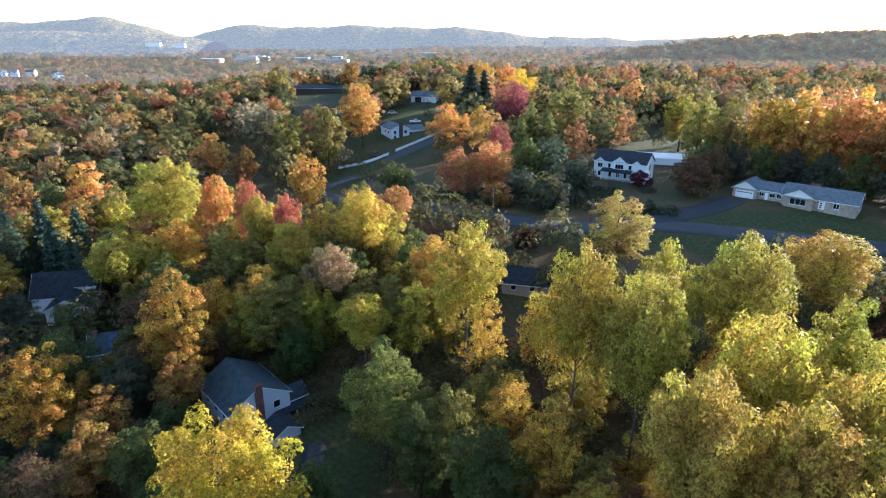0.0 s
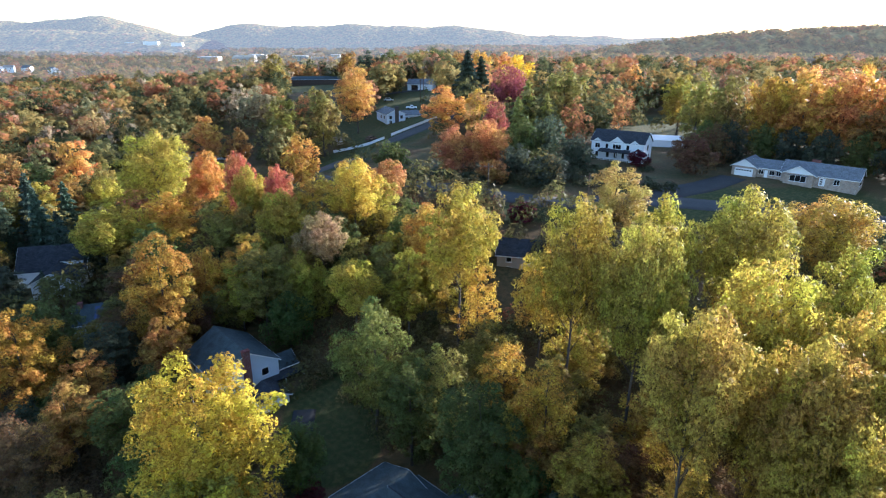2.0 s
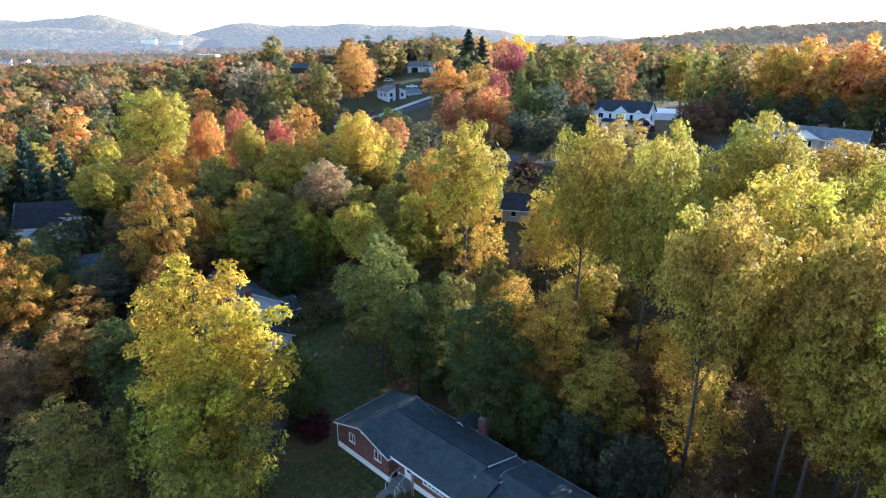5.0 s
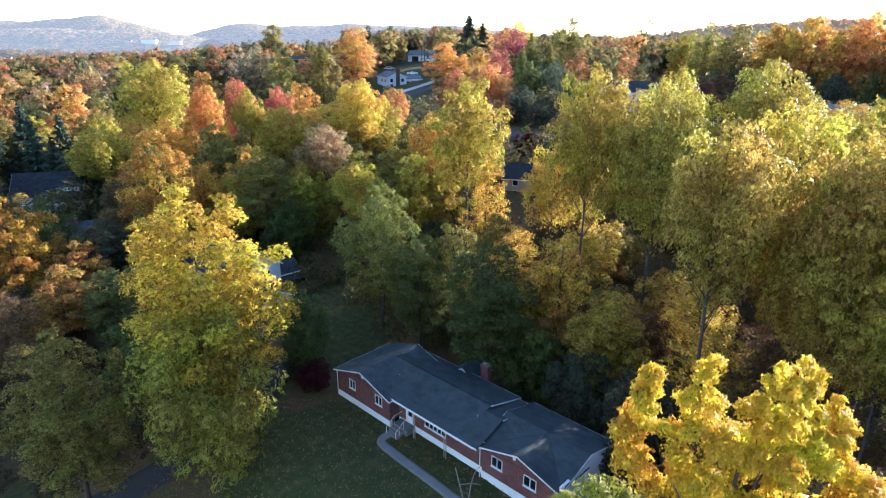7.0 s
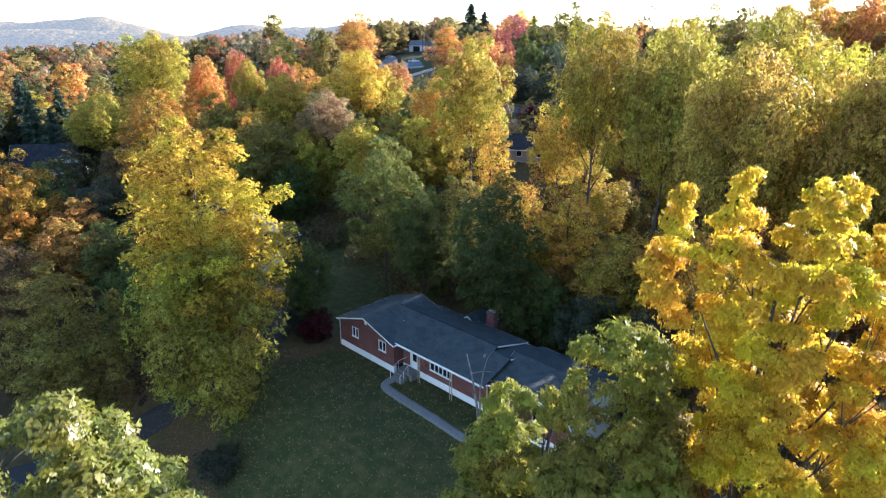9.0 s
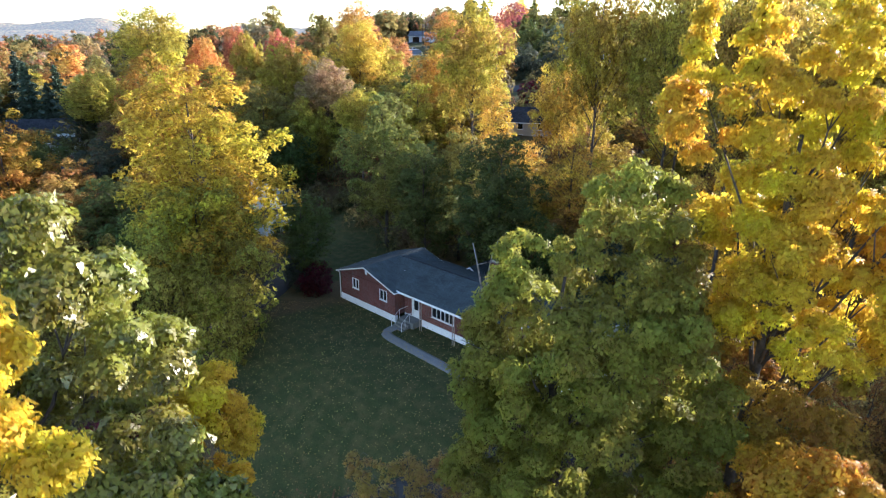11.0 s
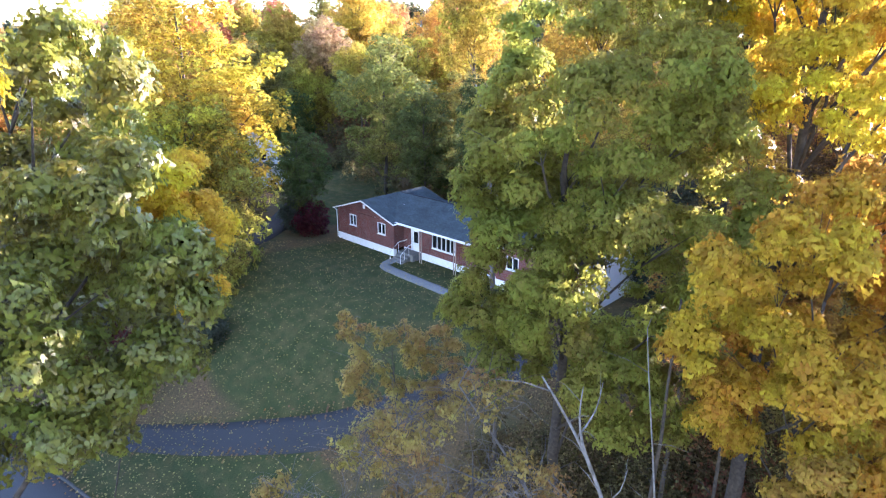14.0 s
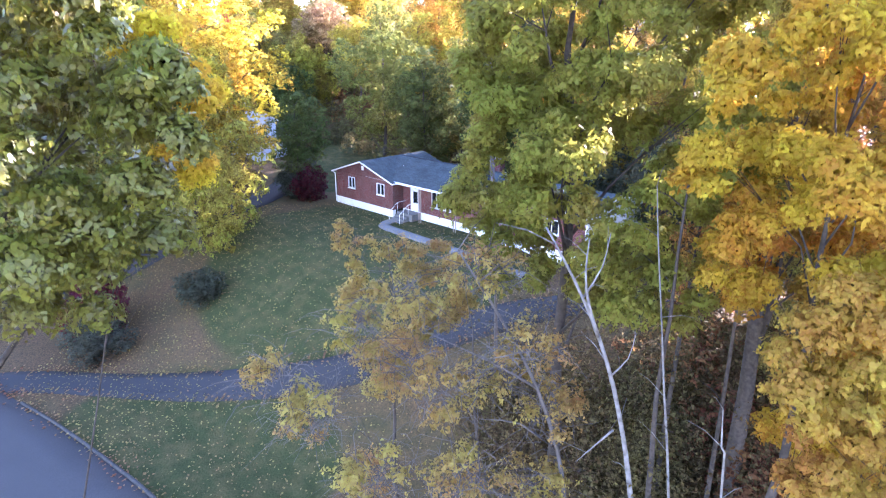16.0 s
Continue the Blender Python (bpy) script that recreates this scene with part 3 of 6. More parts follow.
# ---- brick ranch house ----
def brick_house():
    # own frame: x along the front, y back, z from the yard; its front wall runs towards the road's bend
    h = empty("brick_house", "long red-brick ranch house with slate-grey gables and white foundation", "house", placed(-12.3, 56.66, 0.0, -44.1))
    base, top = 1.5, 4.15
    holes_l = [(2.42, 3.35, 2.75, 3.75), (6.85, 7.85, 2.75, 3.75)]
    bm = bmesh.new()
    wall(bm, 0.35, 9.1, 0.3, 0.55, base, top, holes_l)
    wall(bm, 0.35, 0.6, 0.55, 8.3, base, top, [], "y")
    wall(bm, 8.85, 9.1, 0.55, 1.6, base, top, [], "y")
    wall(bm, 0.6, 9.1, 8.05, 8.3, base, top, [])
    part("wall", bm, BRICK, h)
    bm = bmesh.new()
    holes_m = [(10.3, 11.3, 1.5, 3.6), (13.1, 15.9, 2.35, 3.72)]
    wall(bm, 9.1, 20.9, 1.6, 1.85, base, top, holes_m)
    wall(bm, 9.1, 29.6, 9.6, 9.85, base, top, [])
    part("wall", bm, BRICK, h)
    holes_r = [(22.1, 23.2, 2.75, 3.75), (25.7, 26.9, 2.75, 3.75)]
    bm = bmesh.new()
    wall(bm, 20.9, 29.2, 1.3, 1.55, base, top, holes_r)
    wall(bm, 20.9, 21.15, 1.55, 1.85, base, top, [], "y")
    part("wall", bm, BRICK, h)
    bm = bmesh.new()
    wall(bm, 29.2, 29.45, 1.3, 9.85, -2.2, 4.6, [(4.2, 7.0, -2.1, 0.2)], "y")
    part("side_wall", bm, SIDING, h, "pale clapboard end wall over a basement garage")
    part("garage_door", boxes(((29.27, 4.25, -2.1), (29.32, 6.95, 0.15))), GREY_SIDING, h)
    part("foundation", boxes(((0.3, 0.25, 0.0), (9.15, 0.6, base)), ((9.15, 1.55, -0.3), (20.85, 1.95, base)), ((20.85, 1.25, -0.8), (29.25, 1.7, base)), ((0.3, 0.6, 0), (0.65, 8.35, base))), STRIP, h, "white-painted foundation strip")
    # roofs
    gable(h, (0.35, 0.3), (9.1, 8.3), 4.2, 5.6, "y", SHINGLE, 0.36, 0.1, walls=BRICK)
    gable(h, (5.2, 0.75), (18.5, 9.6), 4.28, 5.62, "x", SHINGLE, 0.3, 0.12, ridge_at=5.0, plain=(1, 1))
    gable(h, (18.85, 0.752), (20.6, 9.2), 4.28, 5.38, "x", SHINGLE, 0.3, 0.118, ridge_at=4.25, plain=(1, 1))
    gable(h, (20.65, 2.0), (29.2, 9.8), 4.3, 5.42, "x", SHINGLE, 0.3, 0.116, ridge_at=5.6, walls=SIDING)
    gable(h, (20.9, 1.3), (29.2, 5.2), 4.2, 5.46, "y", SHINGLE, 0.36, 0.1, walls=BRICK)
    part("ridge_cap", boxes(((5.0, 4.9, 5.73), (18.7, 5.1, 5.77))), DARK_SHINGLE, h)
    # openings
    for a, b, c, d in holes_l + holes_r:
        window(h, (a + b) / 2, 0.3 if a < 10 else 1.3, c, b - a, d - c, 2)
    a, b, c, d = holes_m[1]
    bay = window(h, (a + b) / 2, 1.6, c, b - a, d - c, 5)
    a, b, c, d = holes_m[0]
    door = part("door", boxes(((a + 0.06, 1.66, c), (b - 0.06, 1.71, d - 0.06))), WHITE, h, "white storm door with a tall glass light")
    part("pane", boxes(((a + 0.22, 1.63, c + 0.75), (b - 0.22, 1.655, d - 0.25))), GLASS, door)
    part("door_frame", boxes(((a - 0.08, 1.55, c), (a + 0.05, 1.7, d)), ((b - 0.05, 1.55, c), (b + 0.08, 1.7, d)), ((a - 0.08, 1.55, d - 0.06), (b + 0.08, 1.7, d + 0.06))), WHITE, door)
    part("door_handle", boxes(((b - 0.2, 1.58, c + 1.0), (b - 0.14, 1.64, c + 1.14))), METAL, door)
    part("gable_vent", boxes(((4.58, 0.24, 4.78), (4.88, 0.31, 5.16))), WHITE, h)
    part("gable_vent", boxes(((24.4, 1.24, 4.68), (24.7, 1.31, 5.04))), WHITE, h)
    # paired posts under the long eave, gutter, downspouts
    for x in (12.15, 12.4, 16.5, 16.75):
        part("post", boxes(((x, 0.72, 0.5), (x + 0.06, 0.78, 4.15))), TAN_PAINT, h)
    part("gutter", boxes(((9.5, 0.36, 4.10), (20.5, 0.44, 4.17))), WHITE, h)
    for x, y, z in ((0.25, 0.2, 0.9), (20.75, 1.15, 0.2)):
        part("downspout", pipe([(x - 0.2, y - 0.2, 4.1), (x, y, 3.85), (x, y, z)], 0.05), WHITE, h)
    # stoop with rails
    part("stoop", boxes(((9.5, 0.4, 0.2), (11.6, 1.6, 1.45)), ((9.6, 0.05, 0.2), (11.2, 0.4, 1.25)), ((9.6, -0.3, 0.2), (11.2, 0.05, 1.05)), ((9.6, -0.65, 0.2), (11.2, -0.3, 0.85))), WORN_CONCRETE, h)
    for x in (9.65, 11.1):
        rail = part("railing", pipe([(x, 1.5, 2.35), (x, 0.4, 2.35), (x, -0.7, 1.6), (x, -0.7, 0.6)], 0.03), WHITE, h)
        for y, z0, z1 in ((0.4, 1.45, 2.35), (-0.2, 1.05, 1.95)):
            part("baluster", pipe([(x, y, z0), (x, y, z1)], 0.02), WHITE, rail)
    # chimney behind the ridge and the low rear roof beside it
    ch = part("chimney", boxes(((12.9, 10.4, 2.0), (13.9, 11.1, 5.5)), ((12.84, 10.34, 5.5), (13.96, 11.16, 5.62))), BRICK, h, "brick chimney with a concrete cap")
    part("flue", boxes(((13.02, 10.6, 5.62), (13.32, 10.9, 5.8)), ((13.46, 10.6, 5.62), (13.76, 10.9, 5.8))), CONCRETE, ch)
    gable(h, (9.8, 9.6), (12.4, 13.2), 3.9, 4.7, "y", SHINGLE, 0.25, walls=BRICK)
    part("roof_vent", pipe([(18.6, 3.3, 4.9), (18.6, 3.3, 5.4)], 0.12, 8), METAL, h)
    part("roof_vent", pipe([(7.5, 3.2, 4.8), (7.5, 3.2, 5.2)], 0.06, 8), METAL, h)
    return h


brick_house()
strip("garden_path", [(-5.4, 49.5), (-6.3, 48.3), (-4.5, 46.1), (-1.3, 42.8), (1.6, 39.7), (5.2, 35.8)], 0.9, WORN_CONCRETE, "pale concrete path along the front of the house", 0.05, 0.5)


# ---- the other houses ----
def plain_house(name, label, m, size, eave, rise, axis, wall_mat, roof_mat, windows=(), over=0.35):
    """A house of one gabled block; windows: (side, along, sill, width, height, panes)."""
    w, d = size
    h = empty(name, label, "house", m)
    part("wall", boxes(((0, 0, -3), (w, d, eave))), wall_mat, h)
    gable(h, (0, 0), (w, d), eave, eave + rise, axis, roof_mat, over, walls=wall_mat)
    for side, u, z, ww, hh, n in windows:
        if side in "fb":
            window(h, u, 0.0 if side == "f" else d, z, ww, hh, n, "x", -1 if side == "f" else 1, 0.0)
        else:
            window(h, 0.0 if side == "l" else w, u, z, ww, hh, n, "y", -1 if side == "l" else 1, 0.0)
    return h


# two-storey house above the side driveway: gable end with a chimney towards the lawn
a = plain_house("two_storey_house", "two-storey pale blue clapboard house with grey roof and chimney", placed(-33.4, 78.7, 0.3, 42.5), (10.4, 11.8), 5.7, 3.0, "y", BLUE_SIDING, SHINGLE,
                [("f", 8.0, 3.7, 1.1, 1.2, 1), ("l", 2.2, 3.9, 1.0, 1.2, 2), ("l", 5.4, 3.9, 1.0, 1.2, 2), ("l", 8.6, 3.9, 1.0, 1.2, 2), ("l", 2.2, 1.0, 1.0, 1.3, 2), ("l", 5.4, 1.0, 1.0, 1.3, 2), ("l", 8.6, 1.0, 1.0, 1.3, 2)])
ch = part("chimney", boxes(((4.4, -0.75, -0.5), (5.5, -0.02, 9.2)), ((4.32, -0.8, 9.2), (5.58, 0.05, 9.35))), BRICK, a, "red brick chimney on the gable end")
part("wing_wall", boxes(((10.4, 0.8, -1), (14.0, 5.0, 3.3))), BLUE_SIDING, a)
gable(a, (10.4, 0.8), (14.0, 5.0), 3.3, 4.7, "x", SHINGLE, 0.3)
part("porch_roof", boxes(((7.4, -1.8, 2.75), (14.2, 0.8, 2.9))), DARK_SHINGLE, a)
for x in (7.6, 10.6, 13.9):
    part("post", boxes(((x, -1.7, -0.5), (x + 0.14, -1.56, 2.75))), WHITE, a)
window(a, 12.4, 0.8, 0.9, 0.7, 1.6, 1, "x", -1, 0.0)
b = plain_house("garden_shed", "small pale garage beside the two-storey house", placed(-26.2, 77.0, 0.3, 42.5), (4.6, 4.0), 2.7, 1.2, "y", BLUE_SIDING, DARK_SHINGLE, [("f", 2.1, 1.0, 0.9, 1.0, 1)])

c = empty("white_cape_house", "white clapboard house with a dark roof and dormer among the trees", "house", placed(-84.2, 113.6, 3.4, 14))
part("wall", boxes(((0, 0, -2), (8.6, 6.0, 3.7))), SIDING, c)
gable(c, (0, 0), (8.6, 8.0), 3.7, 5.7, "y", DARK_SHINGLE, 0.35, walls=SIDING, ridge_at=4.2)
part("wall", boxes(((-4.5, 6.0, -2), (8.8, 14.5, 4.4))), SIDING, c)
gable(c, (-4.5, 6.0), (8.8, 14.5), 4.4, 8.6, "x", DARK_SHINGLE, 0.35, walls=SIDING)
part("dormer", boxes(((4.0, 6.6, 4.9), (8.4, 9.5, 6.1))), SIDING, c)
part("dormer_roof", boxes(((3.7, 6.2, 6.1), (8.7, 10.2, 6.28))), DARK_SHINGLE, c)
window(c, 4.6, 0.0, 2.9, 1.5, 1.0, 2, "x", -1, 0.0)
window(c, 6.4, 0.0, 1.1, 3.6, 0.5, 3, "x", -1, 0.0)
d = plain_house("low_house", "low house with dark roof and blue roof panels among trees", placed(-67.0, 98.6, 2.6, 20), (9.5, 8.0), 2.6, 2.2, "x", GREY_SIDING, SHINGLE, [("f", 2.5, 0.9, 1.0, 1.1, 1), ("l", 4.0, 0.9, 1.0, 1.1, 1)])
part("chimney", boxes(((0.6, 3.2, 2.5), (1.5, 4.1, 5.6))), BRICK, d)
for i in range(6):
    bm = boxes(((-0.85, -0.7, 0), (0.85, 0.7, 0.05)))
    py = 1.1 + (i // 3) * 1.5
    bmesh.ops.transform(bm, matrix=pose(4.4 + (i % 3) * 1.8, py, 2.6 + py * 0.55 + 0.24, math.degrees(math.atan(0.55)), 0, 0), verts=bm.verts[:])
    part("roof_panel", bm, PANEL, d)


def white_house():
    h = empty("white_farmhouse", "two-storey white house with dark gabled roof, front gables and a porch", "house", placed(50.2, 195.6, 17.9, -34))
    w, d, e = 17.0, 9.0, 5.9
    part("wall", boxes(((0, 0, -3), (w, d, e))), SIDING, h)
    gable(h, (0, 0), (w, d), e, e + 3.0, "x", DARK_SHINGLE, 0.4, walls=SIDING)
    for x, r, dep in ((2.2, 1.0, 2.2), (8.6, 1.7, 3.4), (14.2, 0.9, 2.0)):
        part("front_gable_wall", boxes(((x - r * 1.25, -0.35, 2.9), (x + r * 1.25, 0.4, e))), SIDING, h)
        gable(h, (x - r * 1.25, -0.35), (x + r * 1.25, dep), e, e + r * 0.95, "y", DARK_SHINGLE, 0.25, walls=SIDING)
    for x, ww, n in ((2.2, 1.5, 2), (5.2, 0.8, 1), (8.6, 2.6, 3), (12.0, 0.9, 1)):
        window(h, x, -0.35 if n > 1 else 0.0, 3.7, ww, 1.4, n, "x", -1, 0.0)
    for x in (2.0, 5.6, 8.2, 10.6):
        window(h, x, 0.0, 0.8, 0.9, 1.5, 1, "x", -1, 0.0)
    part("porch_roof", boxes(((3.2, -2.3, 2.85), (12.8, 0.0, 3.0))), DARK_SHINGLE, h)
    bm = bmesh.new()
    prism(bm, [(-2.4, 2.75), (-0.01, 3.5), (-0.01, 3.65), (-2.4, 2.9)], 3.0, 13.0, "x")
    part("porch_roof", bm, DARK_SHINGLE, h)
    part("porch_floor", boxes(((3.2, -2.2, -0.6), (12.8, 0, 0.1))), WHITE, h)
    for i in range(6):
        part("post", boxes(((3.3 + i * 1.85, -2.15, 0.1), (3.45 + i * 1.85, -2.0, 2.85))), WHITE, h)
    rail = part("railing", boxes(((3.3, -2.1, 0.85), (12.6, -2.05, 0.92)), ((3.3, -2.1, 0.2), (12.6, -2.05, 0.26))), WHITE, h)
    for i in range(24):
        part("baluster", boxes(((3.4 + i * 0.39, -2.1, 0.26), (3.44 + i * 0.39, -2.06, 0.85))), WHITE, rail)
    window(h, w, 4.5, 3.4, 1.5, 1.8, 2, "y", 1, 0.0)
    window(h, w, 6.0, 0.6, 1.2, 1.6, 1, "y", 1, 0.0)
    part("wing_wall", boxes(((13.2, -2.2, -2), (17.5, 0, 2.4))), SIDING, h)
    gable(h, (13.2, -2.2), (17.5, 2.0), 2.4, 4.2, "y", DARK_SHINGLE, 0.3, walls=SIDING)


white_house()
pf = empty("pool_enclosure", "long low white barn roof behind the white house", "building", placed(68.5, 217.0, 18.4, -16))
part("wall", boxes(((0, 0, -2), (24, 9, 2.2))), SIDING, pf)
gable(pf, (0, 0), (24, 9), 2.2, 3.3, "x", WHITE, 0.3, walls=SIDING)


def ranch_house():
    h = empty("ranch_house", "long tan-brick ranch house with grey roof, white gables and a garage", "house", placed(85.2, 170.4, 18.0, -42) @ Matrix.Diagonal((0.91, 0.95, 0.95, 1)))
    e = 2.9
    part("wall", boxes(((0, 0, -3), (7.2, 9, e))), TAN_BRICK, h)
    part("wall", boxes(((7.2, 1.6, -3), (14.2, 9, e))), TAN_BRICK, h)
    part("wall", boxes(((14.2, 0.4, -3), (34.0, 9, e))), TAN_BRICK, h)
    gable(h, (0, 0), (7.2, 9.5), e, e + 2.1, "y", GREY_SHINGLE, 0.5, walls=WHITE)
    gable(h, (5.0, 1.6), (15.0, 9.0), e, e + 1.9, "x", GREY_SHINGLE, 0.4)
    gable(h, (14.2, 0.4), (34.0, 9.4), e, e + 2.6, "x", GREY_SHINGLE, 0.45, walls=WHITE)
    gable(h, (14.8, -1.0), (23.4, 4.0), e, e + 2.2, "y", GREY_SHINGLE, 0.5, walls=WHITE)
    g = part("garage_door", boxes(((0.9, -0.08, 0), (6.3, 0.0, 2.3))), WHITE, h)
    for i in range(6):
        part("pane", boxes(((1.3 + i * 0.8, -0.1, 1.55), (1.85 + i * 0.8, -0.075, 1.9))), GLASS, g)
    for k in range(3):
        part("panel", boxes(((1.0, -0.105, 0.08 + k * 0.5), (6.2, -0.082, 0.5 + k * 0.5))), WHITE, g)
    part("door", boxes(((9.2, 1.5, 0.1), (10.1, 1.6, 2.2))), WHITE, h)
    for x, y, z, w, hh, n in ((8.2, 1.6, 1.0, 1.2, 1.2, 2), (11.3, 1.6, 1.0, 1.4, 1.2, 2), (13.2, 1.6, 1.0, 1.2, 1.3, 2), (19.0, -1.0, 0.7, 4.2, 1.6, 3), (28.8, 0.4, 0.9, 1.4, 1.4, 2)):
        window(h, x, y, z, w, hh, n, "x", -1, 0.0)
    part("bay_roof", boxes(((16.3, -1.7, 2.45), (21.7, -1.0, 2.6))), GREY_SHINGLE, h)
    part("wall", boxes(((15.2, -1.0, -2), (23.0, 0.4, e))), TAN_BRICK, h)
    dr = part("door", boxes(((24.3, 0.3, 0.1), (25.9, 0.4, 2.3))), WHITE, h, "white entrance door with small lights")
    for k in range(3):
        part("pane", boxes(((24.6, 0.27, 0.5 + k * 0.6), (25.2, 0.295, 0.85 + k * 0.6))), GLASS, dr)
    window(h, 34.0, 4.6, 0.8, 3.4, 1.7, 3, "y", 1, 0.0)
    window(h, 34.0, 4.6, 3.3, 1.2, 0.9, 1, "y", 1, 0.0)
    part("chimney", boxes(((20.6, 5.6, 3.5), (23.0, 6.6, 6.2))), BRICK, h)


ranch_house()
e = plain_house("blue_house", "pale blue house with grey roofs and a low wing", placed(-22.8, 260.2, 19.4, 25), (8.6, 13.0), 4.4, 2.0, "y", BLUE_SIDING, GREY_SHINGLE,
                [("f", 1.8, 2.4, 1.2, 1.4, 1), ("f", 6.8, 2.4, 1.2, 1.4, 1), ("f", 1.8, 0.4, 1.2, 1.3, 2), ("l", 3.0, 2.2, 1.4, 1.3, 2), ("l", 7.0, 2.2, 1.4, 1.3, 2)])
part("wing_wall", boxes(((8.6, 3.0, -2), (17.0, 10.0, 3.2))), BLUE_SIDING, e)
gable(e, (8.6, 3.0), (17.0, 10.0), 3.2, 4.9, "x", GREY_SHINGLE, 0.35, walls=BLUE_SIDING)
for u in (10.4, 12.6, 15.0):
    window(e, u, 3.0, 1.1, 1.1, 1.3, 1, "x", -1, 0.0)
part("chimney", boxes(((3.8, -0.75, -1), (5.3, 0.0, 7.6)), ((3.7, -0.85, 7.6), (5.4, 0.1, 7.8))), BARK, e)
plain_house("low_white_house", "low white house with a dark roof beside the road", placed(-104, 233, 8.8, 4), (26, 9), 2.8, 1.9, "x", SIDING, DARK_SHINGLE,
            [("f", 15, 0.9, 1.2, 1.3, 2), ("f", 19, 0.9, 1.2, 1.3, 2), ("f", 23, 0.9, 1.2, 1.3, 2), ("f", 10, 0.9, 1.2, 1.3, 2)])
plain_house("hillside_house", "tan house with a dark roof among tall trees on the slope", placed(12.6, 117.0, 8.0, -14), (10.5, 8.0), 4.6, 2.4, "x", TAN_PAINT, DARK_SHINGLE, [("f", 2.5, 3.2, 1.0, 1.2, 1), ("f", 6.5, 3.2, 1.0, 1.2, 1), ("f", 2.5, 0.9, 1.0, 1.2, 1), ("f", 6.5, 0.9, 1.0, 1.2, 1)])
plain_house("brown_house", "long low brown building far behind the lawns", placed(-114, 466, at(-95, 466), 8), (44, 11), 4.0, 2.0, "x", DARK_WOOD, SHINGLE)
plain_house("arched_barn", "pale house with a wide arched doorway beyond the lawn", placed(-18, 338, 27.2, -10), (14, 9), 3.6, 2.4, "x", SIDING, GREY_SHINGLE, [("f", 4, 0.1, 3.6, 3.0, 1)])
plain_house("tool_shed", "small pale shed with a tan roof beside the road", placed(-42.5, 240, 13.6, 10), (4.2, 3.4), 2.2, 1.2, "x", TAN_PAINT, TAN_BRICK)
plain_house("rosy_house", "low red-brown house behind a sunlit lawn", placed(84, 300, 19.0, -8), (20, 9), 3.0, 2.0, "x", TAN_BRICK, BRICK)
random.seed(11)
for i in range(8):
    x, y = -725 + i * 25 + random.uniform(-6, 6), 925 + random.uniform(-22, 22)
    plain_house("village_house", "small white house with a grey roof in the trees", placed(x, y, at(x, y), random.uniform(-30, 30)), (13, 9), 5.4, 3.0, random.choice("xy"), SIDING, GREY_SHINGLE,
                [("f", 3, 2.9, 1.4, 1.5, 1), ("f", 9, 2.9, 1.4, 1.5, 1)])


# white fence along the hill road
def fence(points, step=2.4, high=1.15):
    c = spline(points, step)
    f = empty("roadside_fence", "white board fence following the road", "fence", Matrix())
    for p, q in zip(c, c[1:]):
        a, b = Vector((*p, at(*p))), Vector((*q, at(*q)))
        part("post", boxes(((a.x - 0.08, a.y - 0.08, a.z - 0.3), (a.x + 0.08, a.y + 0.08, a.z + high + 0.12))), WHITE, f)
        bm = bmesh.new()
        side = Vector((-(b - a).y, (b - a).x, 0)).normalized() * 0.03
        for z0, z1 in ((0.1, high),):
            vs = [bm.verts.new(v + Vector((0, 0, z)) + s) for s in (side, -side) for v, z in ((a, z0), (b, z0), (b, z1), (a, z1))]
            bm.faces.new(vs[:4]), bm.faces.new(vs[4:][::-1])
            for i in range(4):
                bm.faces.new((vs[i], vs[i + 4], vs[(i + 1) % 4 + 4], vs[(i + 1) % 4]))
        bmesh.ops.recalc_face_normals(bm, faces=bm.faces[:])
        part("board", bm, WHITE, f)


fence([(-41, 230), (-30, 232.5), (-22, 239)])
fence([(-19.5, 242), (-8, 255), (4, 272)])


# ---- trees ----
def leaf_quads(c, n, a, length, width):
    """Folded leaf quads at c, facing n, pointing along a."""
    b = np.cross(n, a)
    l, w = length[:, None] * 0.5, width[:, None] * 0.5
    fold = n * (length * 0.12)[:, None]
    v = np.stack([c - a * l, c + b * w + fold, c + a * l, c - b * w + fold], 1).reshape(-1, 3)
    return v, np.arange(len(v)).reshape(-1, 4)


def soften(me, normals):
    """Shade leaves by the lie of their clump, so that crowns read as rounded masses."""
    me.normals_split_custom_set_from_vertices(normals.astype(np.float32))


def lie_of(v, clumps, centre, share):
    """The normals of single-faced leaves, turned by a share towards the lie of their clump and crown."""
    tri = v.reshape(-1, 3, 3)
    flat = unit(np.cross(tri[:, 1] - tri[:, 0], tri[:, 2] - tri[:, 0]))
    mid, cl = tri.mean(1), np.array(clumps)[:, :3]
    near = np.concatenate([((m[:, None] - cl[None]) ** 2).sum(2).argmin(1) for m in np.array_split(mid, max(1, len(mid) // 3000))])
    lie = unit(unit(mid - cl[near]) + 0.45 * unit(mid - np.array(centre)))
    lie *= np.where((lie * flat).sum(1) < 0, -1, 1)[:, None]
    return np.repeat(unit(share * lie + (1 - share) * flat), 3, 0)


def leaf_tris(c, n, a, length, width):
    """Single-faced leaves for crowns farther off."""
    b = np.cross(n, a)
    l, w = length[:, None] * 0.5, width[:, None] * 0.62
    v = np.stack([c - a * l - b * w * 0.35, c + b * w, c + a * l - b * w * 0.3], 1).reshape(-1, 3)
    return v, np.arange(len(v)).reshape(-1, 3)


def unit(v):
    return v / np.maximum(np.linalg.norm(v, axis=1)[:, None], 1e-6)


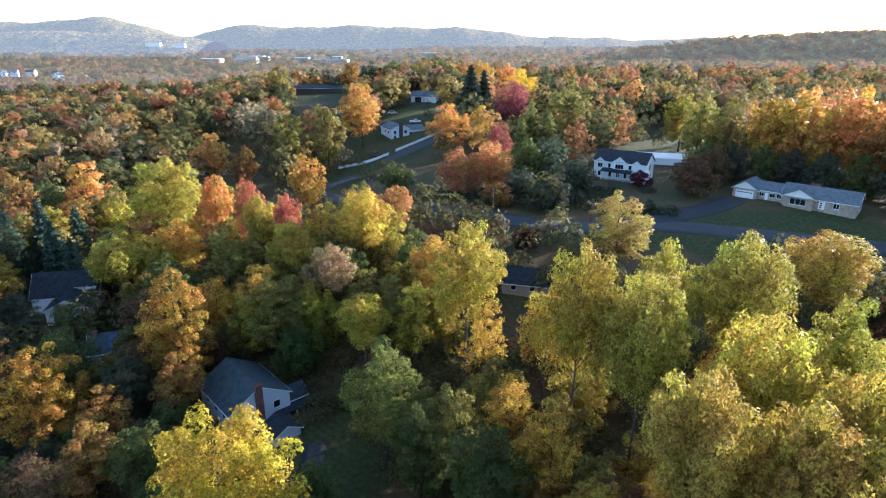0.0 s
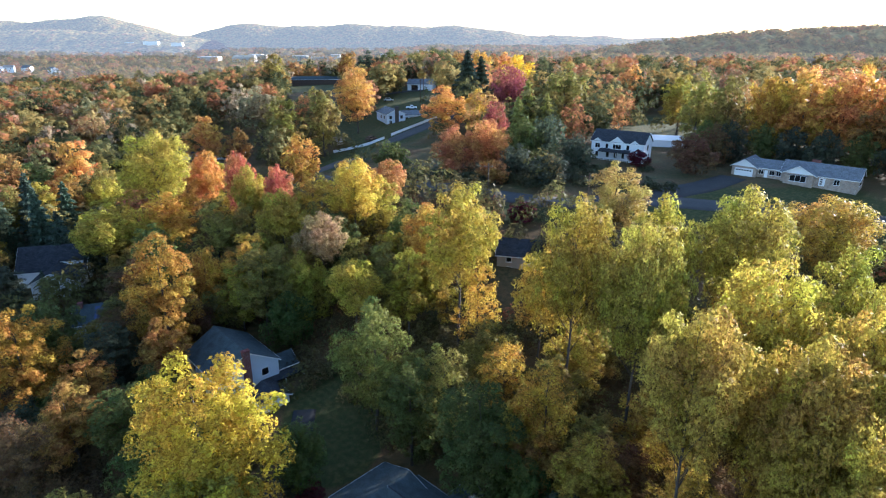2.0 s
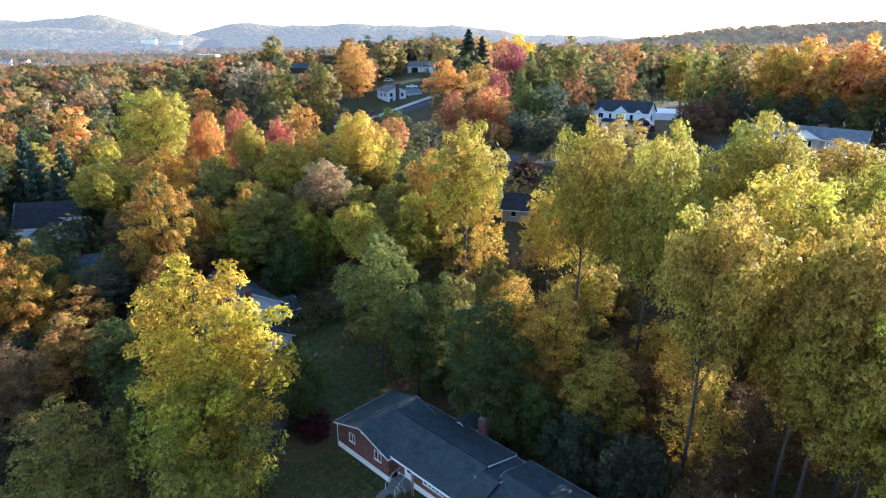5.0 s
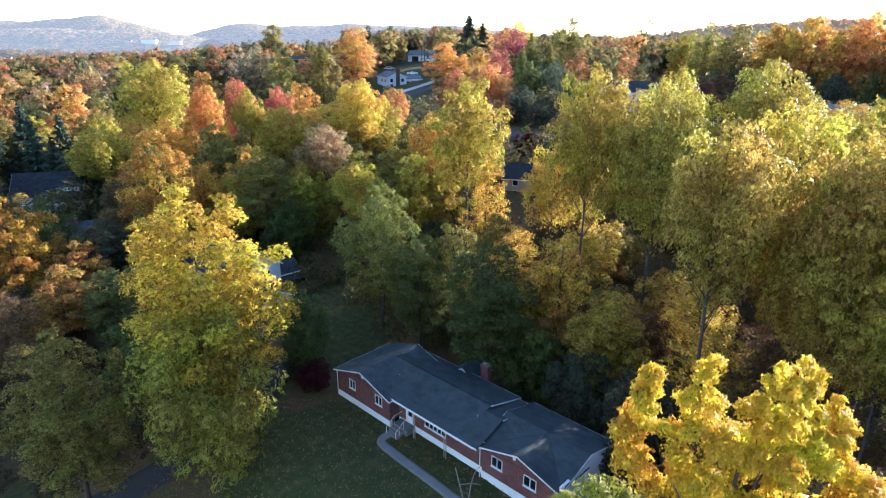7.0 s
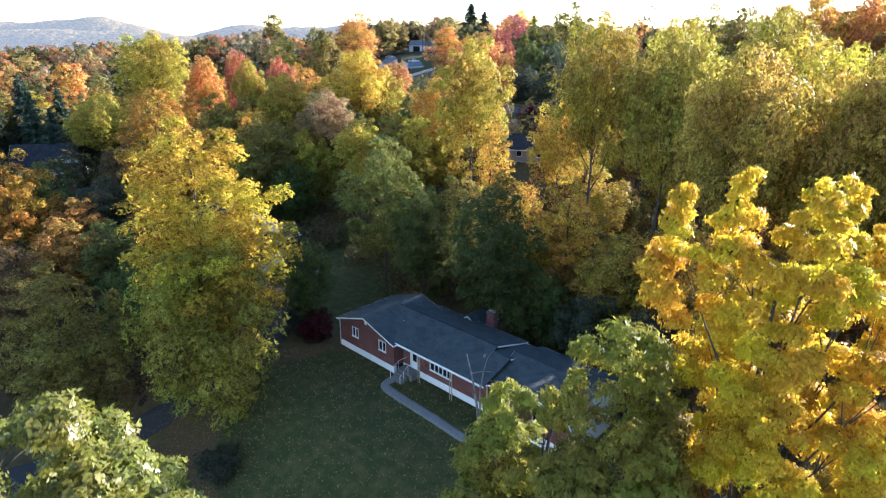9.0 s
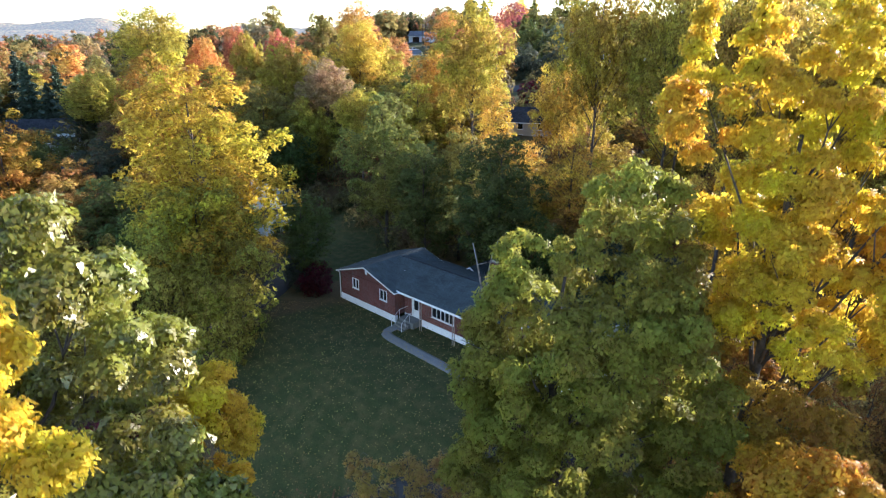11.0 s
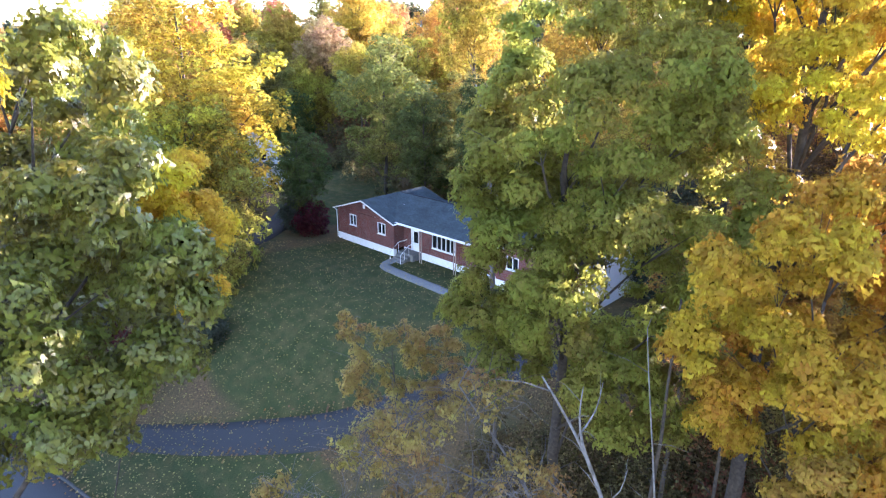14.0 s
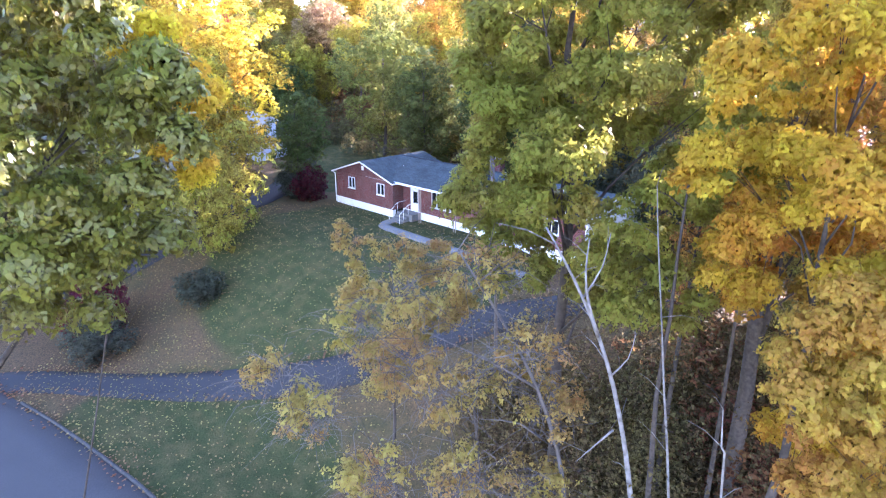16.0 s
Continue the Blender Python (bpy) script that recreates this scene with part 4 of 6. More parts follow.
def fill_clumps(rng, clumps, count, leaf, up=0.5, loose=0.3, shape=leaf_quads, jitter=0.5, inner=0.0):
    """Leaves over the outsides of clumps: rows of x, y, z, radius, height ratio."""
    cl = np.array(clumps, float)
    w = cl[:, 3] ** 2 * (0.4 + 0.6 * cl[:, 4])
    k = rng.choice(len(cl), count, p=w / w.sum())
    d = unit(rng.normal(size=(count, 3)))
    low = d[:, 2] < (-0.35 if shape is leaf_quads else -0.15)
    d[low, 2] *= -rng.choice([1, -0.4], low.sum())
    d = unit(d)
    wob = 1 + 0.22 * np.sin(d[:, 0] * 5 + k * 1.7) * np.sin(d[:, 1] * 6 + k) + 0.12 * np.sin(d[:, 2] * 11 + k * 2.3)
    r = cl[k, 3] * wob * (1 - loose * rng.random(count) ** 1.6)
    c = cl[k, :3] + d * r[:, None] * np.stack([np.ones(count), np.ones(count), cl[k, 4]], 1)
    deep = rng.random(count) < inner
    c[deep, :2] *= rng.uniform(0.25, 0.85, (deep.sum(), 1))
    c[deep, 2] -= rng.uniform(0, 1.6, deep.sum())
    n = unit(d + rng.normal(size=(count, 3)) * jitter + np.array([0, 0, up]))
    a = unit(np.cross(n, unit(rng.normal(size=(count, 3)))) + np.array([0, 0, -0.3 if shape is leaf_quads else -0.05]))
    a = unit(a - n * (a * n).sum(1)[:, None])
    s = leaf * (0.65 + 0.7 * rng.random(count))
    return shape(c, n, a, s, s * (0.62 + 0.2 * rng.random(count)))


def billow(rng, mains, each=7, share=0.45):
    """Smaller lumps over the outsides of the main boughs."""
    out = []
    cx, cy = np.mean([m[0] for m in mains]), np.mean([m[1] for m in mains])
    for x, y, z, r, k in mains:
        for _ in range(each):
            for _ in range(12):
                d = rng.normal(size=3) + np.array([0.55 * (x - cx) / max(r, 0.1), 0.55 * (y - cy) / max(r, 0.1), 0.45])
                d /= np.linalg.norm(d)
                p = (x + d[0] * r * 0.78, y + d[1] * r * 0.78, z + d[2] * r * 0.78 * k, r * share * rng.uniform(0.7, 1.35), rng.uniform(0.7, 1.05))
                if all((p[0] - q[0]) ** 2 + (p[1] - q[1]) ** 2 + (p[2] - q[2]) ** 2 > (0.8 * (p[3] + q[3])) ** 2 for q in out):
                    break
            out.append(p)
    return out


def wood_mesh(name, rng, clumps, base, top, girth, lean=(0, 0), fork=0.0, limbs=24, sides=6, material=None):
    """Trunk and limbs reaching into the clumps."""
    bm = bmesh.new()
    zs = np.linspace(-1.2, top * 0.86, 8)
    bend = rng.normal(size=(8, 2)) * girth * 0.5
    axis = [(lean[0] * z / top + b[0] * (z > 2), lean[1] * z / top + b[1] * (z > 2), z) for z, b in zip(zs, bend)]
    tube(bm, axis, [girth * (1.35 if i == 0 else 1) * max(0.16, 1 - 0.85 * i / 7) for i in range(8)], sides)
    def on(z):
        return Vector([np.interp(z, zs, [p[j] for p in axis]) for j in range(3)])
    for cx, cy, cz, r, _ in sorted(clumps, key=lambda q: -q[3])[:limbs]:
        start = on(max(base * 0.75, cz - 0.9 * math.hypot(cx, cy) - 0.8 - fork))
        end = Vector((cx, cy, cz + r * 0.3))
        mid = start.lerp(end, 0.5) + Vector((rng.normal() * 0.3, rng.normal() * 0.3, -0.08 * (end - start).length + 0.3))
        g = girth * 0.26 * min(1.4, r / 2)
        tube(bm, [start, mid, end], [g, g * 0.65, g * 0.18], 5)
        for _ in range(2):
            tip = end + Vector((rng.normal(), rng.normal(), rng.normal() * 0.6 + 0.4)) * r * 0.45
            tube(bm, [mid.lerp(end, 0.5), tip], [g * 0.45, g * 0.1], 4)
    me = bpy.data.meshes.new(name)
    bm.to_mesh(me)
    bm.free()
    me.materials.append(material or BARK)
    me.polygons.foreach_set("use_smooth", np.ones(len(me.polygons), bool))
    return me


def crown_clumps(rng, base, top, radius, count, size, full=0.0, plumes=10):
    """Leaf clumps spread over a crown of several rounded plumes, with dark gaps between them."""
    axes = []
    for i in range(plumes):
        q = 0.8 * math.sqrt((i + 0.2) / plumes) * rng.uniform(0.85, 1.15)
        peak = 1 - 0.6 * q ** 2 * rng.uniform(0.6, 1.5) - 0.05 * rng.random()
        foot = rng.uniform(0, 0.35) * (1 - 0.7 * full)
        axes.append((i * 2.39996 + rng.uniform(-0.4, 0.4), q * radius, foot, peak, rng.uniform(0.24, 0.4) * radius))
    out = np.zeros((0, 5))
    for n in range(count * 30):
        if len(out) == count:
            break
        t, q, foot, peak, wide = axes[n % plumes]
        s, d = rng.random() ** 0.7, rng.uniform(0, 6.283)
        w = wide * (0.65 + 0.6 * s if s < 0.58 else math.sqrt(max(0.0, 1 - ((s - 0.58) / 0.43) ** 2)))
        r = size * radius * rng.uniform(0.7, 1.3)
        w = max(0.0, w - 0.45 * r) * (1 - 0.4 * rng.random() ** 2)
        e = q * (0.6 + 0.4 * s ** 0.6)
        z = base + (foot + (peak - foot) * s) * (top - base) - 0.6 * r * min(1.0, (top - base) / radius)
        p = np.array((e * math.cos(t) + w * math.cos(d), e * math.sin(t) + w * math.sin(d), z, r, rng.uniform(0.8, 1.2)))
        if len(out) and (((out[:, :3] - p[:3]) ** 2).sum(1) < (0.7 * (out[:, 3] + r)) ** 2).any():
            continue
        out = np.concatenate([out, p[None]])
    return [tuple(q) for q in out]


def broadleaf(seed, leaves, leaf, clumps=100, size=0.17, base=0.3, full=0.0, high=25.0, radius=6.5, limbs=28, loose=0.3, girth=0.28, foliage=None):
    rng = np.random.default_rng(seed)
    mains = crown_clumps(rng, high * base, high * 1.045, radius * 1.05, clumps, size, full)
    v, f = fill_clumps(rng, mains, leaves, leaf, 0.3, loose, leaf_tris, 0.5, 0.08)
    trunk, crown = wood_mesh("trunk", rng, mains, high * base, high, girth, limbs=limbs), mesh_of("crown", v, f, foliage or SPRAY)
    soften(crown, lie_of(v, mains, (0, 0, high * (0.5 + 0.4 * base)), 0.6))
    return trunk, crown, high, radius


def conifer(seed, leaves, leaf, high=24.0, radius=4.6):
    rng = np.random.default_rng(seed)
    h = rng.random(leaves) ** 0.75
    h = 1 - h * 0.9
    tier = np.round(h * 22) / 22 + rng.normal(size=leaves) * 0.006
    t = np.round(rng.random(leaves) * 11 + tier * 40) * 2.39996 + rng.normal(size=leaves) * 0.12
    w = radius * (1.03 - tier) ** 0.8 * (0.75 + 0.35 * np.sin(np.round(tier * 22) * 3.3 + np.round(t)))
    q = w * rng.random(leaves) ** 0.55
    c = np.stack([q * np.cos(t), q * np.sin(t), tier * high - q * 0.22 + rng.normal(size=leaves) * 0.15], 1)
    a = unit(np.stack([np.cos(t), np.sin(t), -0.35 + rng.normal(size=leaves) * 0.25], 1) + rng.normal(size=(leaves, 3)) * 0.35)
    n = unit(np.cross(a, unit(rng.normal(size=(leaves, 3)))) + np.array([0, 0, 0.6]))
    n = unit(n - a * (a * n).sum(1)[:, None])
    s = leaf * (0.7 + 0.6 * rng.random(leaves))
    v, f = leaf_tris(c, n, a, s * 1.3, s * 0.6)
    bm = bmesh.new()
    tube(bm, [(0, 0, -1), (0, 0, high * 0.5), (0, 0, high)], [0.32, 0.2, 0.03], 6)
    me = bpy.data.meshes.new("trunk")
    bm.to_mesh(me)
    bm.free()
    me.materials.append(BARK)
    return me, mesh_of("crown", v, f, NEEDLE), high, radius


COLOURS = {
    "gold": ((0.64, 0.47, 0.04), "golden yellow autumn leaves"),
    "lemon": ((0.48, 0.355, 0.06), "lemon yellow autumn leaves"),
    "lime": ((0.345, 0.288, 0.05), "yellow-green leaves beginning to turn"),
    "olive": ((0.235, 0.195, 0.055), "olive green leaves"),
    "green": ((0.10, 0.122, 0.038), "deep green leaves"),
    "leafy": ((0.17, 0.165, 0.045), "dull green leaves with yellow edges"),
    # moss: a deep green, also used to paint shade among the trees
    "moss": ((0.070, 0.085, 0.055), "dark green leaves with shade in their tone"),
    "orange": ((0.56, 0.295, 0.085), "orange autumn leaves"),
    "amber": ((0.50, 0.31, 0.06), "amber autumn leaves"),
    "rust": ((0.33, 0.185, 0.055), "rust-brown autumn leaves"),
    "umber": ((0.15, 0.09, 0.045), "dull red-brown autumn leaves"),
    "crimson": ((0.32, 0.10, 0.085), "crimson-pink autumn leaves"),
    # sunny: yellow raised in the tint to stand in for sunlight
    "sunny": ((0.72, 0.54, 0.05), "yellow leaves brightened in place of sunlight"),
    "honey": ((0.54, 0.318, 0.036), "honey-yellow autumn leaves"),
    "deep_gold": ((0.38, 0.29, 0.036), "deep golden yellow leaves"),
    "ochre": ((0.37, 0.22, 0.04), "ochre-orange autumn leaves"),
    "bronze": ((0.375, 0.28, 0.052), "bronze-gold autumn leaves"),
    "red": ((0.42, 0.155, 0.085), "bright red autumn leaves"),
    "pink": ((0.52, 0.25, 0.10), "pinkish red autumn leaves"),
    "wine": ((0.10, 0.022, 0.03), "dark wine-red leaves"),
    "tan": ((0.34, 0.24, 0.10), "thin tan-brown leaves"),
    "rose": ((0.34, 0.235, 0.115), "pale pinkish tan leaves"),
    "sage": ((0.24, 0.235, 0.12), "pale grey-green leaves"),
    "straw": ((0.42, 0.29, 0.09), "dry straw-brown leaves"),
    "oak": ((0.203, 0.2, 0.031), "glossy green leaves"),
    "ash": ((0.28, 0.266, 0.048), "green leaves turning yellow"),
    "pine": ((0.06, 0.088, 0.055), "dark green needles"),
}
SHAPES = {}


def shapes(name, makers):
    SHAPES[name] = [m() for m in makers]


shapes("mid", [lambda s=s: broadleaf(20 + s, 17000, 0.46, 110 + 6 * s, 0.15 + 0.012 * (s % 3), 0.42 + 0.05 * (s % 3), 0.15, limbs=40) for s in range(6)])
shapes("full", [lambda s=s: broadleaf(30 + s, 17000, 0.48, 125 + 5 * s, 0.15, 0.08 + 0.04 * s, 0.7) for s in range(4)])
shapes("fill", [lambda s=s: broadleaf(50 + s, 6500, 0.74, 64, 0.20, 0.10 + 0.05 * s, 0.5, limbs=12) for s in range(4)])
shapes("thin", [lambda s=s: broadleaf(40 + s, 8000, 0.46, 100, 0.17, 0.18, 0.3, limbs=60, loose=0.8) for s in range(2)])
shapes("far", [lambda s=s: broadleaf(60 + s, 3400, 0.95, 52, 0.21, 0.10 + 0.05 * (s % 3), 0.5, high=18.0, radius=5.5, limbs=6, foliage=FAR_SPRAY) for s in range(7)])
shapes("pine", [lambda: conifer(80, 6500, 0.75), lambda: conifer(81, 6500, 0.75)])
shapes("shrub", [lambda s=s: broadleaf(90 + s, 6000, 0.2, 70, 0.2, 0.05, 0.8, high=3.0, radius=2.0, limbs=8, girth=0.07) for s in range(2)])
shapes("round", [lambda s=s: broadleaf(70 + s, 10000, 0.6, 80, 0.18, 0.08, 0.7, high=14.0, radius=7.0, limbs=14) for s in range(3)])
shapes("round_far", [lambda s=s: broadleaf(75 + s, 3000, 0.95, 48, 0.22, 0.06, 0.7, high=13.0, radius=6.5, limbs=5, foliage=FAR_SPRAY) for s in range(3)])
turn_rng = random.Random(5)


def plant(kind, x, y, top, radius, colour, variant=None, group="", shade=1.0):
    """One tree: foot on the ground at x, y; its tip at height top; crown radius in metres."""
    z = at(x, y) - 0.1
    form = kind
    if kind in ("mid", "full", "fill", "far") and top - z < 2.4 * radius:
        form = "round_far" if kind == "far" else "round"
    i = turn_rng.randrange(len(SHAPES[form])) if variant is None else variant
    trunk, crown, high, r0 = SHAPES[form][i]
    tint, words = COLOURS[colour]
    what, cat = {"pine": ("tall conifer", "conifer"), "shrub": ("rounded shrub", "shrub"), "thin": ("half-bare tree", "tree")}.get(kind, ("broadleaf tree", "tree"))
    ob = new({"pine": "conifer_tree", "shrub": "shrub", "thin": "thin_tree"}.get(kind, "broadleaf_tree"))
    s, sz = radius / r0, (top - z) / high
    ob.matrix_world = pose(x, y, z, 0, 0, turn_rng.uniform(0, 360)) @ Matrix.Diagonal((s, s, sz, 1))
    tagged(ob, f"{what} with {words}", cat, group)
    for n, me in (("trunk", trunk), ("crown", crown)):
        o = new(n, me)
        o.parent = ob
    k = shade * turn_rng.uniform(0.88, 1.12)
    o.color = (*[min(1, v * k * turn_rng.uniform(0.93, 1.07)) for v in tint], 1)
    return ob


# middle-distance trees, measured ones and added ones that fill or block sun: x, y, tip, radius, colour
MIDDLE = [
    ("full", -24.0, 51.5, 26.8, 9.0, "deep_gold"), ("full", -22.8, 47.2, 15.8, 7.4, "ash"), ("full", -35.5, 45.5, 14.5, 6.5, "olive"), ("full", -60.5, 76.5, 19.8, 6.5, "ochre"),
    ("full", -44.5, 89, 25.6, 6.4, "ochre"), ("mid", -70, 118, 21.8, 6.5, "lime"), ("full", -8.2, 73.5, 22.4, 6.4, "leafy"), ("full", 5.4, 58.5, 18.8, 6.0, "green"),
    ("thin", 6.8, 88, 21.5, 4.4, "amber"), ("mid", -21.5, 106, 24.5, 5.6, "rose"), ("mid", 4.0, 91, 33.4, 6.8, "lime"), ("mid", 18.5, 73, 36.0, 6.2, "lime"),
    ("mid", 25.5, 67, 35.6, 6.2, "lime"), ("mid", 31, 77, 35.4, 5.4, "lime"), ("mid", 41.5, 76, 36.6, 7.2, "lime"), ("mid", 70, 99, 29.8, 8.6, "bronze"),
    ("mid", 36.5, 57.5, 33.4, 7.2, "lemon"), ("mid", 24.5, 48, 32.6, 6.0, "bronze"), ("mid", 31.5, 44, 30.6, 5.4, "bronze"), ("mid", 44, 46, 29.5, 6.0, "olive"),
    ("mid", -17, 120.5, 31.8, 6.6, "lemon"), ("mid", -11.5, 137, 28.4, 5.6, "pink"), ("mid", -66, 137, 34.6, 9.0, "lime"), ("mid", -58.5, 148, 28.4, 5.0, "orange"),
    ("mid", -45.5, 133, 30.8, 4.0, "red"), ("mid", -41, 126, 29.0, 4.0, "lime"), ("mid", -34, 124.5, 29.4, 3.8, "red"), ("mid", -30.5, 113, 27.0, 5.4, "lime"),
    ("full", -31, 99, 21.5, 6.0, "olive"), ("full", -54, 108, 22, 6.0, "green"), ("mid", -13.5, 92, 20.5, 5.0, "bronze"), 
    ("thin", 14, 63, 19.0, 4.6, "amber"), ("full", 17.5, 54, 15.0, 4.6, "bronze"), ("full", 1.5, 69, 18.0, 4.6, "olive"), ("mid", 16.5, 84, 25.0, 5.0, "lemon"), ("mid", 38, 66, 28.0, 6.0, "amber"),
    # thin and fill trees at x 26 to 45: added against sun on the house end
    ("mid", -1.5, 104, 27.0, 5.4, "amber"), ("full", -44.5, 71.5, 9.5, 4.0, "umber"), ("thin", -52, 62, 11.5, 5.0, "umber"), ("full", -16.6, 60.5, 12.0, 4.0, "green"), ("full", -27.0, 66.0, 13.0, 4.6, "green"), ("full", -3.0, 66.5, 17.0, 4.8, "green"), ("full", 21, 57, 12.5, 4.6, "umber"), ("thin", 27, 50, 13, 4.6, "bronze"), ("thin", 33, 50, 14, 5, "umber"), ("thin", 29, 58, 15, 5, "lemon"), ("fill", 39, 51, 16, 5, "rust"), ("thin", 26, 43, 10, 4, "umber"), ("fill", 45, 56, 18, 5.4, "olive"), ("mid", 47.5, 62, 33.0, 6.4, "lime"), ("mid", 53, 50, 30.0, 6.4, "lime"), ("full", -50.5, 82, 14, 5, "moss"), ("full", -73, 84, 17, 5.5, "umber"),
    # the tree at (33, 36.5) is added to keep sun off the low oak
    ("full", 38.4, 124, 31.0, 7.6, "straw"), ("pine", -81.5, 114, 10.0, 1.6, "pine"), ("pine", -90, 129, 23, 4.8, "pine"), ("pine", -97, 137, 25, 5, "pine"), ("pine", -84, 126, 19, 4.2, "pine"), ("pine", -101, 131, 24, 5, "pine"), ("pine", -91, 141, 22, 4.6, "pine"), ("mid", -100, 108, 20, 6, "moss"), ("mid", -93, 100, 18, 6, "moss"), ("full", -85, 97, 13, 5, "moss"), ("full", -83.5, 106, 14.5, 4.8, "moss"), ("mid", 33, 36.5, 27.2, 5.2, "bronze"), ("mid", -100, 125, 22, 7, "moss"), ("mid", -110, 117, 22, 7, "green"), ("full", -77, 125, 15, 5, "moss"), ("full", 14.5, 51, 9.5, 4.2, "moss"), ("full", 19.5, 46, 10, 4.6, "moss"), ("fill", 12, 66, 13, 5, "bronze"), ("thin", 10, 74, 16, 4.5, "amber"), ("fill", 17, 72, 14, 5, "olive"), ("fill", 8, 80, 15, 5, "olive"), ("fill", 22, 80, 16, 5, "bronze"), ("fill", 13, 60, 10, 4, "rust"), ("fill", 28, 66, 13, 5, "amber"), ("fill", 20, 62, 12, 4.6, "olive"),
    # the first three are added trees that block sun from the oak
    ("mid", 32, 41, 32.8, 6.0, "bronze"), ("mid", 39, 46, 33.5, 6.2, "lemon"), ("mid", 46, 51, 34, 6.2, "lime"), ("full", 24, 39.5, 9.5, 4.4, "umber"), ("full", 10, 56, 10, 4.2, "green"), ("full", 16, 42.5, 5.5, 3.2, "moss"),
]
for k, x, y, top, r, c in MIDDLE:
    plant(k, x, y, top, r, c)
# the terrace and the woods behind it
FAR = [
    (-44.5, 189.5, 25.6, 8.0, "amber"), (-34.5, 253, 44.5, 9.0, "orange"), (-44, 227, 38, 8.0, "olive"), (2, 231, 39, 8.4, "orange"), (15, 240, 36, 7.5, "lemon"),
    (5, 174, 31, 8.0, "pink"), (14.5, 177, 33, 7.5, "pink"), (18, 190, 37, 5.0, "crimson"), (31.5, 269.5, 44, 9.5, "crimson"), (38, 300, 48, 9, "gold"),
    (-92, 344, 46.5, 9, "olive"), (-86, 220, 28, 7.5, "orange"), (47, 229, 45.6, 10, "olive"), (92, 292, 43, 10, "orange"), (93.5, 236, 41.6, 9, "lime"),
    (113, 203, 43, 9, "amber"), (141, 214, 44.4, 11, "orange"), (-106, 172, 27, 8, "orange"), (-118, 160, 25, 8, "rust"), (127, 210, 42, 8, "amber"),
    (-14, 178, 26, 6, "green"), (73, 171, 29.5, 7.6, "umber"), (61, 181, 23, 4, "wine"), (-130, 225, 28, 9, "tan"), (-150, 260, 30, 9, "sage"),
    (112, 186, 46, 8, "amber"), (122, 182, 46, 8, "orange"), (132, 178, 45, 8, "orange"), (142, 172, 45, 8, "orange"), (104, 192, 45, 7, "amber"), (150, 160, 44, 8, "orange"), (156, 146, 44, 8, "rust"), (160, 130, 42, 8, "olive"),
    (120, 198, 47, 8, "orange"), (134, 192, 47, 8, "amber"), (148, 184, 47, 8, "orange"), (96, 200, 44, 7, "olive"), (88, 206, 44, 7, "olive"), (162, 172, 46, 8, "rust"), (170, 150, 44, 8, "amber"),
    (-48, 405, 46, 9, "moss"), (-33, 412, 47, 9, "green"), (-18, 402, 46, 9, "olive"), (-2, 410, 48, 9, "green"), (12, 400, 46, 8, "rust"), (26, 396, 47, 9, "amber"), (-62, 418, 46, 9, "rust"), (40, 390, 46, 9, "orange"), (20, 345, 42, 8, "orange"), (6, 362, 42, 7, "pink"),
    (-60, 232, 34, 8, "olive"), (-74, 250, 36, 9, "sage"), (-70, 205, 26, 6, "rust"), (34, 184, 33, 7, "moss"), (40, 176, 28, 6, "moss"), (26, 180, 33, 6.5, "green"), (30, 158, 26, 6.5, "moss"), (22, 166, 27, 6, "moss"), (15, 160, 24, 5, "rust"),
]
for x, y, top, r, c in FAR:
    plant("full" if c in ("orange", "crimson", "pink", "gold") and abs(x) < 60 and y < 320 else "far", x, y, top, r, c)
# understorey behind the ranch, shade put into its dark leaf colours
for x, y, c in ((92, 188, "moss"), (99, 183, "green"), (106, 178, "moss"), (112, 172, "moss"), (119, 166, "green"), (125, 159, "moss"), (131, 152, "umber"), (137, 144, "moss"), (86, 192, "green"), (142, 136, "green"), (84, 182, "umber")):
    plant("far", x, y, at(x, y) + 12.5, 5.6, c)
for x, y, top, r in ((13, 292, 49, 9.5), (20, 303, 46, 8.0), (31, 214, 41, 7.0), (27, 207, 36, 6.0), (37, 209, 37, 5.5)):
    plant("pine", x, y, top, r, "pine" if y > 250 else "olive", shade=1.5 if y < 250 else 1)

# filling: woods in stretches of the plan, clear of houses, lawns and ways
KEEP = [(-8, 46, 24), (-16, 24, 16), (-32, 86, 10), (-85, 121, 10), (-66, 101, 7), (-24, 75, 5), (58, 190, 16), (78, 212, 14), (100, 160, 20), (86, 141, 26), (110, 136, 20), (-18, 274, 15), (-90, 237, 15), (18, 108, 8),
        (104, 262, 24), (-20, 252, 18), (30, 335, 18), (0, 325, 12), (12, 48, 12), (22, 40, 6), (-15, 72, 7), (18, 42, 9), (57, 166, 9), (40, 145, 12), (-38, 212, 10), (-11, 338, 11), (-92, 462, 15), (-35.5, 253, 11), (-20, 290, 16), (-42, 240, 6), (-640, 905, 62)]
WAYS = [np.array(spline(w, 4.0)) for w in (ROAD, DRIVE, [(-66, 196), (-56, 198), (-46, 203), (-30, 222), (-18, 236), (2, 262), (20, 292), (40, 340), (60, 420)], [(-46, 203), (-25, 178), (-4, 163), (13, 151), (33, 144.5), (55, 146), (120, 132), (220, 118)], [(-47, 39.5), (-28, 48.5), (-20, 62), (-20, 78)])]
taken = [(x, y, r) for _, x, y, _, r, _ in MIDDLE] + [(x, y, r) for x, y, _, r, _ in FAR]
fill_rng = random.Random(17)


